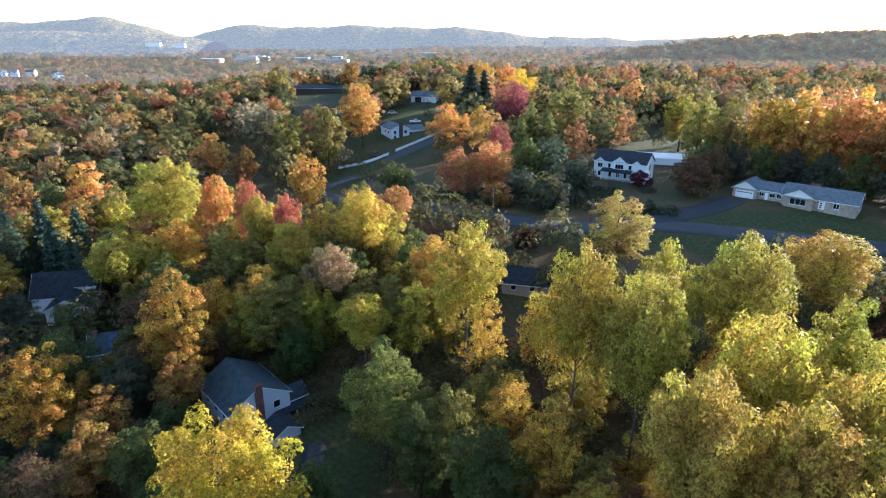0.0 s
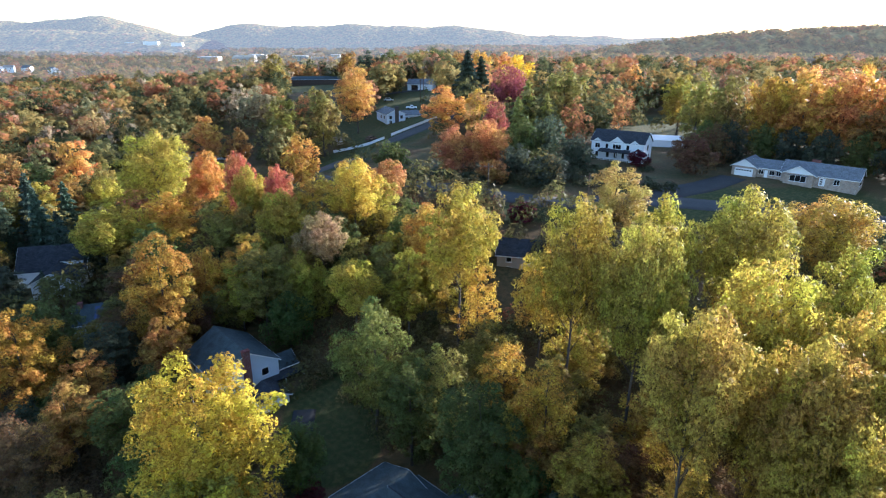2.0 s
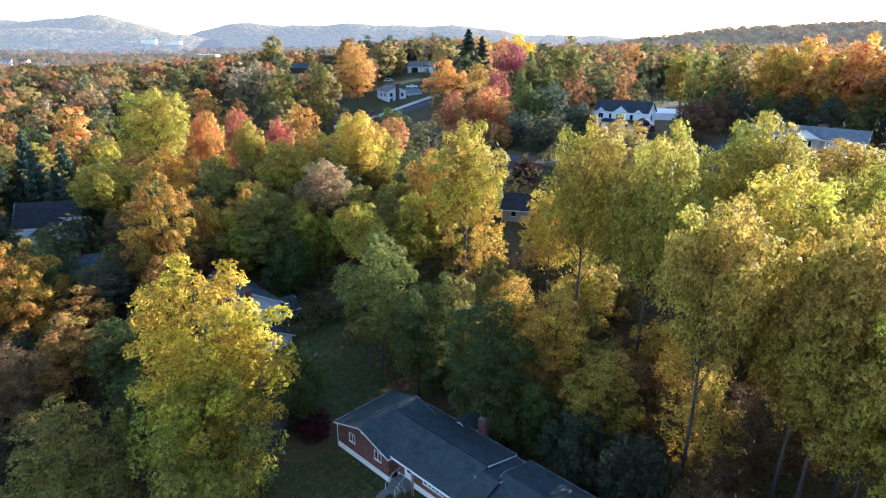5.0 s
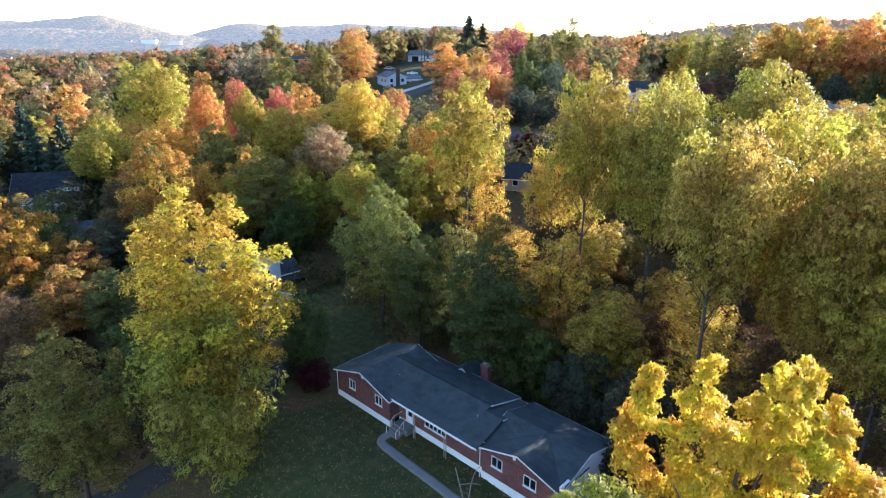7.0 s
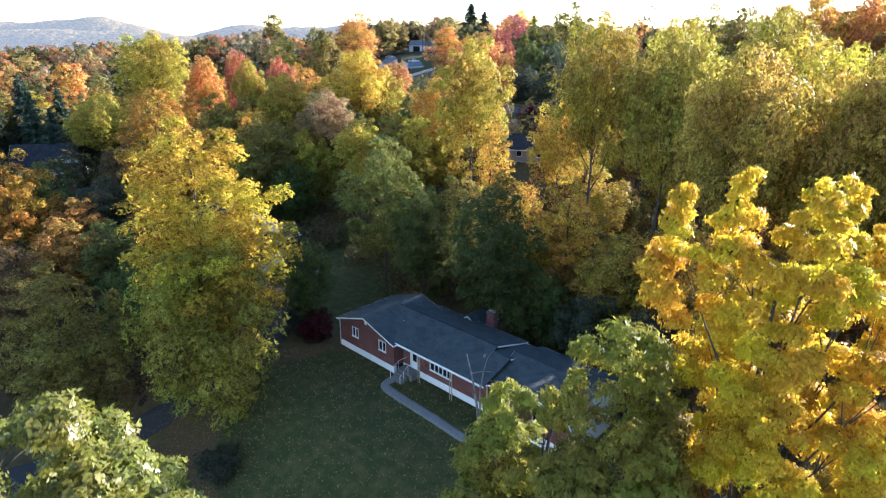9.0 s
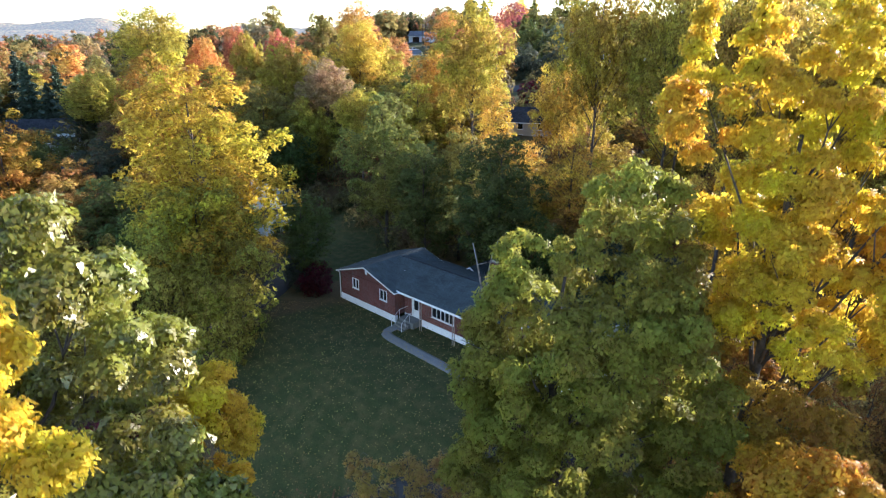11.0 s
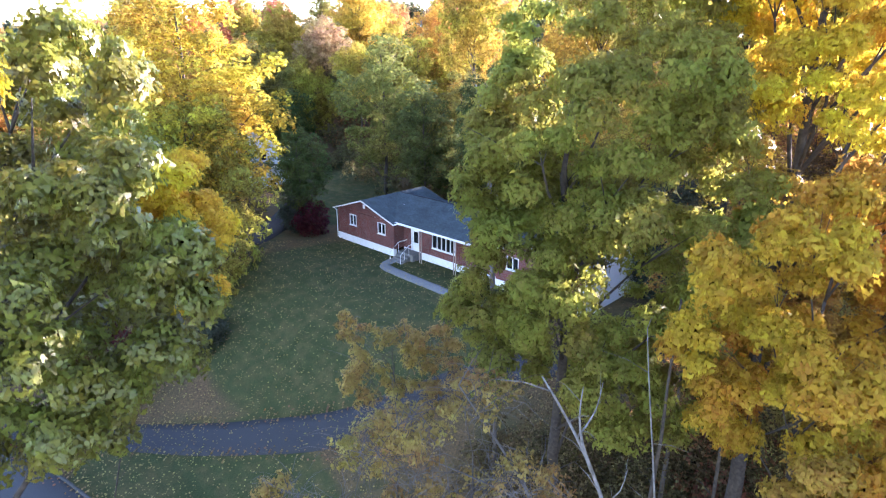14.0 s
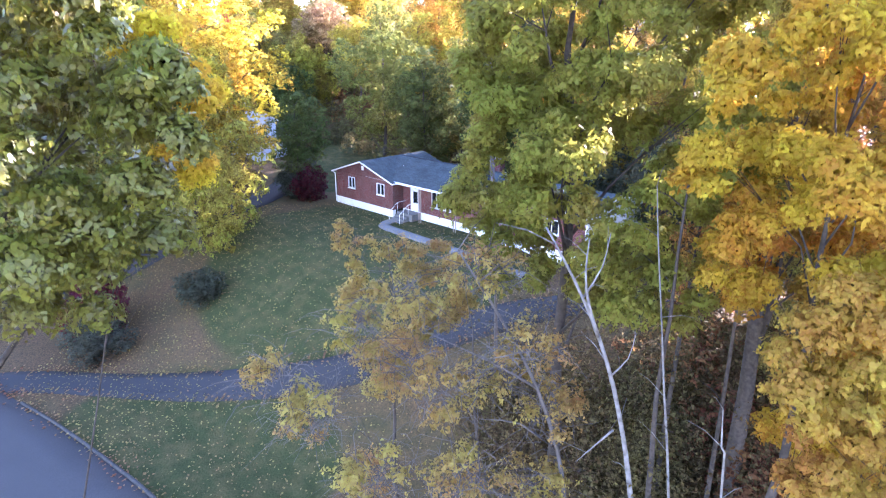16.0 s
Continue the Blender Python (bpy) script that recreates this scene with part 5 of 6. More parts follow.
SIGHTS = [(-18, 272, 18, 12), (-34.5, 253, 24, 8), (-92, 462, 21, 22), (-13, 285, 24, 8), (-42, 240, 14, 3), (57, 190, 18, 12), (100, 160, 18, 19), (-18, 236, 16, 5), (-30, 222, 14, 5), (2, 262, 19, 4), (-88, 237, 9, 9), (-33, 86, 3, 9), (-85, 119, 4, 5), (-44.5, 189.5, 14, 7),
          (10, 175, 22, 10), (31, 270, 36, 8), (104, 262, 19, 10), (-11, 338, 28.5, 9), (-44, 227, 28, 7), (2, 231, 30, 7), (31, 212, 26, 6), (-86, 220, 20, 6), (20, 145, 17, 20), (6.8, 88, 10, 4), (-17, 120, 20, 6)]
LOOKOUT = (0.0, 0.0, 58.0)


def hides(x, y, r, tip):
    """Whether a tree would stand between the lookout over the road and something to be seen."""
    d, b = math.hypot(x, y), math.atan2(x, y)
    for a, c, z, w in SIGHTS:
        e = math.hypot(a, c)
        if e > d + 6 and abs(math.atan2(a, c) - b) < 0.8 * (r / d + w / e) and (tip - LOOKOUT[2]) / d > (z - LOOKOUT[2]) / e:
            return True
    return False


def free(x, y, r):
    if any(math.hypot(x - a, y - b) < c for a, b, c in KEEP) or any(math.hypot(x - a, y - b) < 0.44 * (r + c) for a, b, c in taken):
        return False
    return all(np.hypot(w[:, 0] - x, w[:, 1] - y).min() > 5 for w in WAYS)


hillside = []


def grow(kind, x0, x1, y0, y1, count, tall, radius, palette):
    for _ in range(count):
        x, y, r = fill_rng.uniform(x0, x1), fill_rng.uniform(y0, y1), fill_rng.uniform(*radius)
        tip, colour = at(x, y) + fill_rng.uniform(*tall), fill_rng.choice(palette)
        if free(x, y, r) and not hides(x, y, r, tip):
            taken.append((x, y, r))
            if kind == "far":
                hillside.append((x, y, r, tip - at(x, y)))
            else:
                plant(kind, x, y, tip, r, colour)


grow("fill", 14, 62, 48, 108, 30, (8, 13), (4.0, 5.6), ["olive", "amber", "lime", "lemon", "rust", "lemon"])
grow("fill", -48, 14, 94, 140, 75, (13, 18), (4.2, 6.0), ["olive", "amber", "lime", "green", "lime", "olive"])
grow("fill", -75, -24, 58, 118, 70, (8, 13), (3.8, 5.5), ["moss", "green", "umber", "olive", "rust", "green"])
grow("fill", -115, -55, 112, 175, 50, (12, 18), (4.6, 6.6), ["olive", "rust", "green", "amber", "bronze", "lime", "tan"])
grow("far", -190, -62, 60, 205, 120, (12, 18), (4.8, 7.5), ["olive", "green", "rust", "amber", "orange", "tan", "moss", "olive"])
grow("far", 62, 130, 60, 128, 40, (14, 20), (5, 7.5), ["olive", "green", "amber", "rust"])
# partly out of view: a tall stand added to shade the terrace lawns
grow("far", 122, 190, 125, 215, 40, (25, 30), (5.5, 8), ["olive", "amber", "rust", "green"])
grow("far", 80, 180, 185, 270, 40, (21, 27), (5.5, 8.5), ["orange", "amber", "rust", "olive", "tan", "green", "lemon"])
grow("far", -150, 80, 205, 290, 130, (14, 21), (5.5, 8.5), ["olive", "green", "rust", "amber", "tan", "moss", "sage", "lime", "olive"])


# ---- near trees ----
def near_tree(name, x, y, z_foot, clumps, leaves, leaf, colour, label, girth, lean=(0, 0), base=6.0, loose=0.42, seed=0, bark=None, limbs=16, up=0.5, fork=0.0, twigs=0, foliage=None):
    """A tree with its own crown; clumps are given from its foot."""
    rng = np.random.default_rng(seed)
    top = max(c[2] + c[3] * c[4] for c in clumps)
    more = billow(rng, clumps, 7, 0.42)
    ob = new(name)
    ob.matrix_world = pose(x, y, z_foot)
    tagged(ob, label, "tree")
    t = new("trunk", wood_mesh("trunk", rng, clumps, base, top, girth, lean, fork, limbs, 8, bark))
    t.parent = ob
    v, f = fill_clumps(rng, more, leaves, leaf, up, loose, leaf_tris, 0.55)
    o = new("crown", mesh_of("crown", v, f, foliage or NEAR_SPRAY))
    soften(o.data, lie_of(v, more, (0, 0, (base + top) / 2), 0.4))
    o.parent = ob
    o.color = (*COLOURS[colour][0], 1)
    if twigs:
        bm = bmesh.new()
        for cx, cy, cz, r, k in clumps:
            for _ in range(twigs):
                p = Vector((cx, cy, cz)) + Vector(rng.normal(size=3)) * r * 0.35
                q = p + Vector((rng.normal(), rng.normal(), rng.normal() * 0.5 + 0.1)) * r * 0.8
                tube(bm, [p, p.lerp(q, 0.35) + Vector((rng.normal() * 0.1, rng.normal() * 0.1, 0.16 * r)), p.lerp(q, 0.7) + Vector((rng.normal() * 0.1, rng.normal() * 0.1, 0.1 * r)), q - Vector((0, 0, 0.15 * r))], [0.016, 0.011, 0.007, 0.003], 3)
        part("twig", bm, TWIG, ob, "fine pale grey twigs")
    return ob


def ring(rng, x, y, z0, z1, r0, r1, count, size, tall=1.0):
    """Clumps up a column: centre x, y, from z0 to z1, reach r0 to r1."""
    out = []
    for i in range(count):
        h = (i + 0.5) / count
        t = i * 2.39996 + rng.uniform(-0.4, 0.4)
        q = (r0 + (r1 - r0) * h) * rng.uniform(0.55, 1.0)
        out.append((x + q * math.cos(t), y + q * math.sin(t), z0 + (z1 - z0) * h, size * rng.uniform(0.8, 1.2), tall))
    return out


R = random.Random(3)
g0 = at(10, 15.5)
plumes = [(dx, dy, z, r, 1.3) for dx, dy, tip in ((-3.0, 0.2, 29.1), (-1.5, -0.3, 29.5), (0.7, -0.6, 29.4), (1.8, 0.1, 29.2), (3.3, 0.4, 27.6)) for z, r in ((tip - 0.9, 0.6), (tip - 2.1, 0.95), (tip - 3.8, 1.35))]
near_tree("yellow_maple", 10.6, 15.6, g0, [(q[0], q[1], q[2] - g0, q[3], q[4]) for q in
          plumes + ring(random.Random(3), 1.2, 0, 17, 24.0, 2.9, 2.9, 14, 1.4)],
          44800, 0.347, "gold", "tall maple with bright golden yellow leaves and forked grey trunk", 0.38, seed=1, base=17 - g0, fork=2.0, loose=0.5)
# lower part of the yellow maple, split off; ochre tint paints its shade
g0 = at(11.6, 16.6)
near_tree("lower_maple_crown", 11.6, 16.6, g0, [(q[0], q[1], q[2] - g0, q[3], q[4]) for q in ring(random.Random(4), 0.2, -0.6, 7.0, 16.4, 3.0, 3.4, 15, 1.4)],
          20800, 0.347, "ochre", "lower crown of the yellow maple with shade put into its ochre leaves", 0.24, seed=9, base=8, loose=0.6)
near_tree("green_ash", 3.6, 15.6, at(3.6, 15.6), [(q[0], q[1], q[2] - at(3.6, 15.6), q[3], q[4]) for q in
          ring(R, 1.2, -0.6, 10.0, 19.6, 3.5, 3.2, 24, 1.5, 0.95) + ring(R, 1.4, -0.4, 6.6, 10.6, 3.6, 3.8, 10, 1.4, 0.95)[1::2] + [(-1.8, -0.1, 20.3, 1.1, 1.1), (1.6, -1.4, 20.0, 1.2, 1.0), (-2.7, 0.2, 12.5, 1.4, 0.9), (-2.6, -0.4, 14.4, 1.4, 0.9), (-2.5, 0.4, 17, 1.3, 1.0), (-2.2, 0.0, 18.9, 1.25, 1.0), (-2.8, 0.2, 15.7, 1.4, 1.0), (-3.0, 0.0, 11.0, 1.4, 0.95), (-2.2, -0.6, 9.4, 1.3, 0.95), (0.2, -0.4, 20.3, 1.2, 1.0), (1.2, -0.2, 22.2, 1.2, 1.0), (2.4, 0.0, 22.5, 1.2, 1.0), (3.2, 0.2, 20.9, 1.3, 1.0), (3.8, 0.3, 19.0, 1.3, 1.0), (4.2, 0.4, 17.2, 1.2, 1.0)]],
          66000, 0.340, "ash", "broad ash with green leaves turning yellow", 0.34, (-0.4, 0.4), seed=2, base=12, loose=0.55)
g0 = at(7.0, 8.6)
near_tree("amber_maple", 8.2, 9.2, g0, [(q[0], q[1], q[2] - g0, q[3], q[4]) for q in
          [(-3.0, -1.4, 15.6, 0.9, 1.0), (-1.8, -1.8, 16.4, 1.0, 1.0), (-0.6, -1.2, 16.7, 1.1, 1.0), (0.8, -0.8, 16.6, 1.1, 1.0), (-3.0, -0.8, 13.6, 1.0, 1.0)] + ring(R, 0.2, -0.4, 10.0, 15.6, 2.7, 2.4, 12, 1.15, 0.9) + ring(R, 2.6, 0.6, 3, 9.5, 2.0, 2.0, 6, 1.0, 0.85)],
          41600, 0.294, "honey", "maple with amber and orange leaves", 0.22, seed=3, base=9, loose=0.6)
g0 = at(8.2, 6.4)
near_tree("orange_sapling", 8.7, 6.4, g0, [(q[0], q[1], q[2] - g0, q[3], q[4]) for q in
          [(-2.10, 0.20, 10.46, 0.75, 0.9), (-1.63, -0.20, 11.16, 0.85, 0.9), (-0.50, 0.00, 10.69, 0.90, 0.9), (-2.22, -0.40, 9.64, 0.80, 0.9), (-1.39, -0.60, 9.90, 0.90, 0.9), (-0.18, -0.40, 9.12, 0.90, 0.9), (-1.38, -0.20, 8.28, 0.85, 0.9), (-0.49, -0.60, 7.90, 0.90, 0.9), (0.02, -0.20, 10.29, 0.90, 0.9), (-1.52, 0.00, 7.10, 0.70, 0.9), (0.87, -0.20, 7.86, 0.90, 0.9)]],
          12000, 0.273, "amber", "young maple with amber and orange leaves", 0.1, seed=12, base=8, loose=0.6)
g0 = at(-14.6, 10.2)
near_tree("green_oak", -14.8, 9.8, g0, [(q[0], q[1], q[2] - g0, q[3], q[4]) for q in
          ring(R, 1.2, 0.6, 9.6, 19, 4.0, 4.5, 20, 1.8, 0.9) + [(2.4, 0.6, 22.3, 1.8, 0.9), (4.2, 0.3, 21.2, 1.6, 0.9), (5.4, 0.6, 19.4, 1.5, 0.9), (5.9, -0.8, 17.0, 1.5, 0.9), (0, 0.5, 22.4, 2.0, 0.9), (7.1, -0.2, 15.5, 1.05, 0.8), (7.2, 0, 14.0, 0.95, 0.8), (6.3, -0.3, 12.9, 1.1, 0.8), (5.2, -0.6, 11.8, 1.2, 0.85), (6.0, 0.2, 14.8, 1.3, 0.85)]],
          60000, 0.378, "oak", "large oak with glossy green leaves", 0.45, seed=4, base=10, loose=0.5, foliage=GLOSSY_SPRAY)
near_tree("yellow_hickory", -12.6, 4.6, at(-12.6, 4.6), [(q[0], q[1], q[2] + 2.9 - at(-12.6, 4.6), q[3], q[4]) for q in
          [(3.2, 0.7, 20.0, 1.2, 0.9), (2.2, 0.2, 21.0, 1.3, 0.9), (0.8, 0, 21.4, 1.5, 0.9), (2.8, 0.4, 18.4, 1.1, 0.8), (3.6, 1.0, 17.0, 0.9, 0.8), (1.2, 0.4, 16.8, 1.5, 0.8)]],
          12000, 0.357, "sunny", "hickory with yellow leaves brightened in place of sunlight beside the road", 0.25, seed=5, base=14)
# no sun falls here, so the leaf colour is brightened to look sunlit
near_tree("yellow_sapling", -15.4, 12.0, at(-15.4, 12.0), [(6.7, 1.6, 22.0, 1.2, 0.9), (6.1, 2.0, 20.8, 1.1, 0.9), (7.3, 1.4, 20.6, 0.9, 0.9), (6.5, 1.8, 18.6, 1.0, 0.8)],
          6400, 0.326, "sunny", "slender leaning tree with yellow leaves brightened for missing sun", 0.06, (6.4, 1.7), seed=6, base=15)
g0 = at(-3.4, 19.6)
near_tree("turning_bush_tree", -3.2, 19.8, g0, [(q[0], q[1], q[2] - g0, q[3], q[4]) for q in
          [(-1.6, -0.4, 8.6, 0.8, 1.1), (-0.8, -0.2, 7.6, 1.0, 1), (0.6, 0.2, 7.4, 1.1, 0.9), (2.0, 0.3, 7.2, 1.2, 0.9), (-1.2, 0.2, 5.6, 1.2, 0.9), (1.0, -0.4, 5.0, 1.4, 0.9), (2.6, 0, 5.2, 1.2, 0.9), (0, 0, 2.6, 1.6, 0.9)]],
          7200, 0.294, "straw", "small thinning tree with yellow-brown leaves", 0.12, seed=7, base=3, loose=0.8, twigs=14)
g0 = at(0.5, 11.2)
near_tree("bare_cherry", 0.6, 11.2, g0, [(q[0], q[1], q[2] - g0, q[3], q[4]) for q in
          [(-6.3, -0.4, 7.2, 0.9, 0.8), (-5.0, -0.8, 6.4, 1.1, 0.8), (-4.0, 0.6, 8.2, 1.0, 0.8), (-2.6, 0, 9.4, 1.1, 0.8), (-1.6, -1.2, 7.2, 1.2, 0.8), (-0.4, 0.6, 10.0, 1.1, 0.8), (-3.4, -1.4, 4.4, 1.2, 0.8), (-0.8, -1.4, 4.6, 1.2, 0.8), (0.8, -1.0, 8.4, 1.0, 0.8), (-5.6, 0.6, 4.8, 0.9, 0.7), (0.2, 1.2, 6.4, 1.2, 0.8), (-2.4, 1.0, 6.6, 1.2, 0.8), (1.6, 0.4, 5.4, 1.2, 0.8), (-3.6, 0.8, 2.6, 1.2, 0.8), (-1.2, 0.2, 2.4, 1.2, 0.8), (1.2, -0.2, 3.0, 1.2, 0.8)]],
          6800, 0.273, "straw", "nearly bare tree with few brown leaves and grey twigs", 0.13, (-0.8, 0), seed=8, base=4, loose=0.95, limbs=12, twigs=64)


def birch(x, y, stems, label, bark=None):
    """Pale bare stems: each a line of points from the foot to the tip, and its girth."""
    ob = new("birch_tree")
    ob.matrix_world = pose(x, y, 0)
    tagged(ob, label, "tree")
    rng = np.random.default_rng(int(x * 10) + 50)
    for line, g, *own in stems:
        line = np.array([(a - x, b - y, c) for a, b, c in line])
        pts = spline(line, 1.2)
        bm = bmesh.new()
        tube(bm, pts, [g * (1 - 0.8 * t) for t in np.linspace(0, 1, len(pts))], 8)
        for i in range(len(pts) // 3, len(pts)):
            p = Vector(pts[i])
            for _ in range(i % 2):
                q = p + Vector((rng.normal(), rng.normal(), rng.uniform(0.3, 1.2))) * 0.7
                tube(bm, [p, p.lerp(q, 0.5) + Vector((0, 0, 0.1)), q], [g * 0.2, g * 0.12, g * 0.03], 4)
        o = part("stem", bm, own[0] if own else bark or BIRCH, ob)
        o.data.polygons.foreach_set("use_smooth", np.ones(len(o.data.polygons), bool))


birch(6.1, 9.8, [([(6.1, 9.8, -7), (5.3, 9.8, 0), (4.58, 9.8, 3.75), (4.26, 9.8, 5.4), (3.75, 9.8, 7.4), (3.23, 9.8, 8.9), (2.69, 9.8, 10.1), (2.16, 9.8, 11.1), (1.64, 9.8, 12.0)], 0.115), ([(3.18, 9.8, 9.0), (2.85, 9.75, 9.9), (2.68, 9.7, 10.85), (2.71, 9.7, 11.75)], 0.06),
                 ([(2.69, 9.8, 10.1), (3.09, 9.7, 11.0), (3.22, 9.7, 11.9)], 0.035), ([(3.85, 9.8, 6.1), (3.37, 9.6, 5.8), (2.78, 9.5, 5.25)], 0.035), ([(3.6, 9.8, 7.8), (4.0, 9.7, 8.4), (4.1, 9.6, 9.2)], 0.03)], "leaning white birch with forked bare stems")
birch(7.4, 11.0, [([(7.4, 11.0, -7), (6.25, 11, 2.7), (5.67, 11, 6.4), (5.27, 11, 9.0), (4.89, 11, 11.4), (4.7, 11, 12.8)], 0.07, BIRCH), ([(5.8, 11.4, -7), (5.76, 11.4, 2.3), (5.6, 11.4, 6.2), (5.69, 11.4, 8.8), (5.66, 11.4, 10.7), (5.7, 11.4, 13.5)], 0.15)], "slender grey stems standing in the brush", BARK)
birch(6.9, 8.8, [([(6.9, 8.8, -7), (6.64, 8.8, 4.6), (6.4, 8.8, 6.3), (6.27, 8.8, 7.45)], 0.08)], "thin dead grey stem in the brush")
birch(3.6, 11.0, [([(3.6, 11, -7), (3.2, 11, 0), (2.94, 11, 2.7), (2.62, 11, 4.45), (1.89, 11, 6.65), (0.99, 11, 8.5), (0.07, 11, 10.05), (-0.5, 11, 11.0)], 0.11), ([(1.86, 11.0, 6.7), (0.43, 10.8, 7.7), (-1.34, 10.8, 8.6)], 0.05), ([(2.62, 11, 4.45), (1.4, 10.8, 5.6), (0.2, 10.6, 5.9)], 0.045)], "leaning bare grey trunk with thin spreading branches", TWIG)
birch(1.9, 22.9, [([(1.9, 22.9, -6), (1.8, 22.9, 3), (1.45, 22.9, 10)], 0.16, TWIG), ([(1.5, 22.9, 9.0), (1.2, 22.9, 14), (0.95, 22.8, 16.4), (0.5, 22.8, 18.6)], 0.13), ([(1.5, 22.9, 9.0), (1.3, 22.9, 13), (1.2, 22.8, 16.5), (1.5, 22.7, 18.4)], 0.1)], "dead white birch snag with broken tips")
birch(9.4, 14.5, [([(9.4, 14.5, -7), (9.3, 14.4, 4), (9.1, 14.4, 12)], 0.14), ([(8.4, 17.0, -7), (8.5, 17, 3), (8.8, 17, 12)], 0.17)], "dark bare stems in the shade of the maple", BARK)
# unseen trees right of the view, added to keep sun off the maples
for x, y, c in ((28, 19, "olive"), (33, 24, "rust"), (37, 30, "olive"), (31, 13, "amber"), (40, 22, "olive"), (36, 16, "rust"), (43, 33, "amber"), (29, 7, "olive"), (45, 27, "olive")):
    plant("full", x, y, 24.5, 5.6, c)
grow("fill", 17, 46, 12, 42, 26, (12, 16), (3.8, 5.4), ["umber", "rust", "bronze", "umber"])
# tall trees mostly out of view, added to cast shade from the right
grow("far", 48, 95, -10, 60, 16, (28, 34), (5, 7), ["olive", "rust", "amber"])
grow("thin", 12, 30, 14, 44, 20, (8, 15), (3.0, 4.5), ["rust", "tan", "olive"])
for x, y, top, r, c in ((-20.5, 40.0, 2.6, 2.4, "moss"), (-26.4, 35.6, 3.0, 2.8, "moss"), (-53.5, 84.5, 5.5, 2.2, "red"), (-28.5, 38.5, 5.0, 3.0, "wine"), (-15.2, 58.6, 3.8, 2.2, "wine"), (-17.5, 60.5, 3.4, 2.2, "moss")):
    plant("shrub", x, y, at(x, y) + top, r, c)


plant("fill", 19.5, 134, at(19.5, 134) + 5.5, 3.6, "wine")


def utility_pole(x, y, tall):
    z = at(x, y)
    ob = empty("utility_pole", "tall wooden utility pole beside the shaded road", "pole", pose(x, y, z), "utility poles")
    part("post", pipe([(0, 0, -0.6), (0, 0, tall)], 0.16, 8), DARK_WOOD, ob)
    part("crossarm", boxes(((-1.1, -0.06, tall - 0.9), (1.1, 0.06, tall - 0.75))), DARK_WOOD, ob)
    for dx in (-1.0, 0.0, 1.0):
        part("insulator", pipe([(dx, 0, tall - 0.75), (dx, 0, tall - 0.5)], 0.06, 6), METAL, ob)
    return Vector((x, y, z + tall - 0.6))


tops = [utility_pole(x, y, 9.2) for x, y in ((-22, 170.5), (12.7, 147.3), (36.5, 140.5))]
for x, y in ((-9.5, 298), (-8.2, 304)):
    utility_pole(x, y, 11)
for a, b in zip(tops, tops[1:]):
    sag = [a.lerp(b, t / 8) - Vector((0, 0, 1.4 * (1 - (t / 4 - 1) ** 2))) for t in range(9)]
    wire = tagged(new("overhead_wire"), "thin black overhead wire between two poles", "wire", "overhead wires")
    part("cable", pipe(sag, 0.02, 4), TYRE, wire)


def vehicle(name, label, x, y, turn, paint, cab):
    """A parked vehicle: length along x, cab between two places along it."""
    ob = empty(name, label, "vehicle", placed(x, y, at(x, y) + 0.05, turn))
    part("body", boxes(((-2.5, -0.92, 0.4), (2.5, 0.92, 1.05))), paint, ob)
    bm = bmesh.new()
    prism(bm, [(cab[0], 1.05), (cab[1], 1.05), (cab[1] - 0.55, 1.72), (cab[0] + 0.3, 1.72)], -0.82, 0.82, "y")
    top = part("cab", bm, paint, ob)
    part("side_window", boxes(((cab[0] + 0.45, -0.84, 1.12), (cab[1] - 0.6, -0.822, 1.6))), GLASS, top)
    part("side_window", boxes(((cab[0] + 0.45, 0.822, 1.12), (cab[1] - 0.6, 0.84, 1.6))), GLASS, top)
    for wx in (-1.6, 1.6):
        for wy in (-0.94, 0.72):
            part("wheel", pipe([(wx, wy, 0.36), (wx, wy + 0.22, 0.36)], 0.36, 12), TYRE, ob)


vehicle("pickup_truck", "white pickup truck parked on the drive", -13.3, 284, 8, WHITE, (-0.6, 1.3))
vehicle("grey_car", "silver grey car parked by the lawn", -26, 308, 4, METAL, (-1.8, 1.4))
vehicle("dark_car", "dark car parked inside the white fence", -27.5, 240, 50, DARK_WOOD, (-1.8, 1.4))


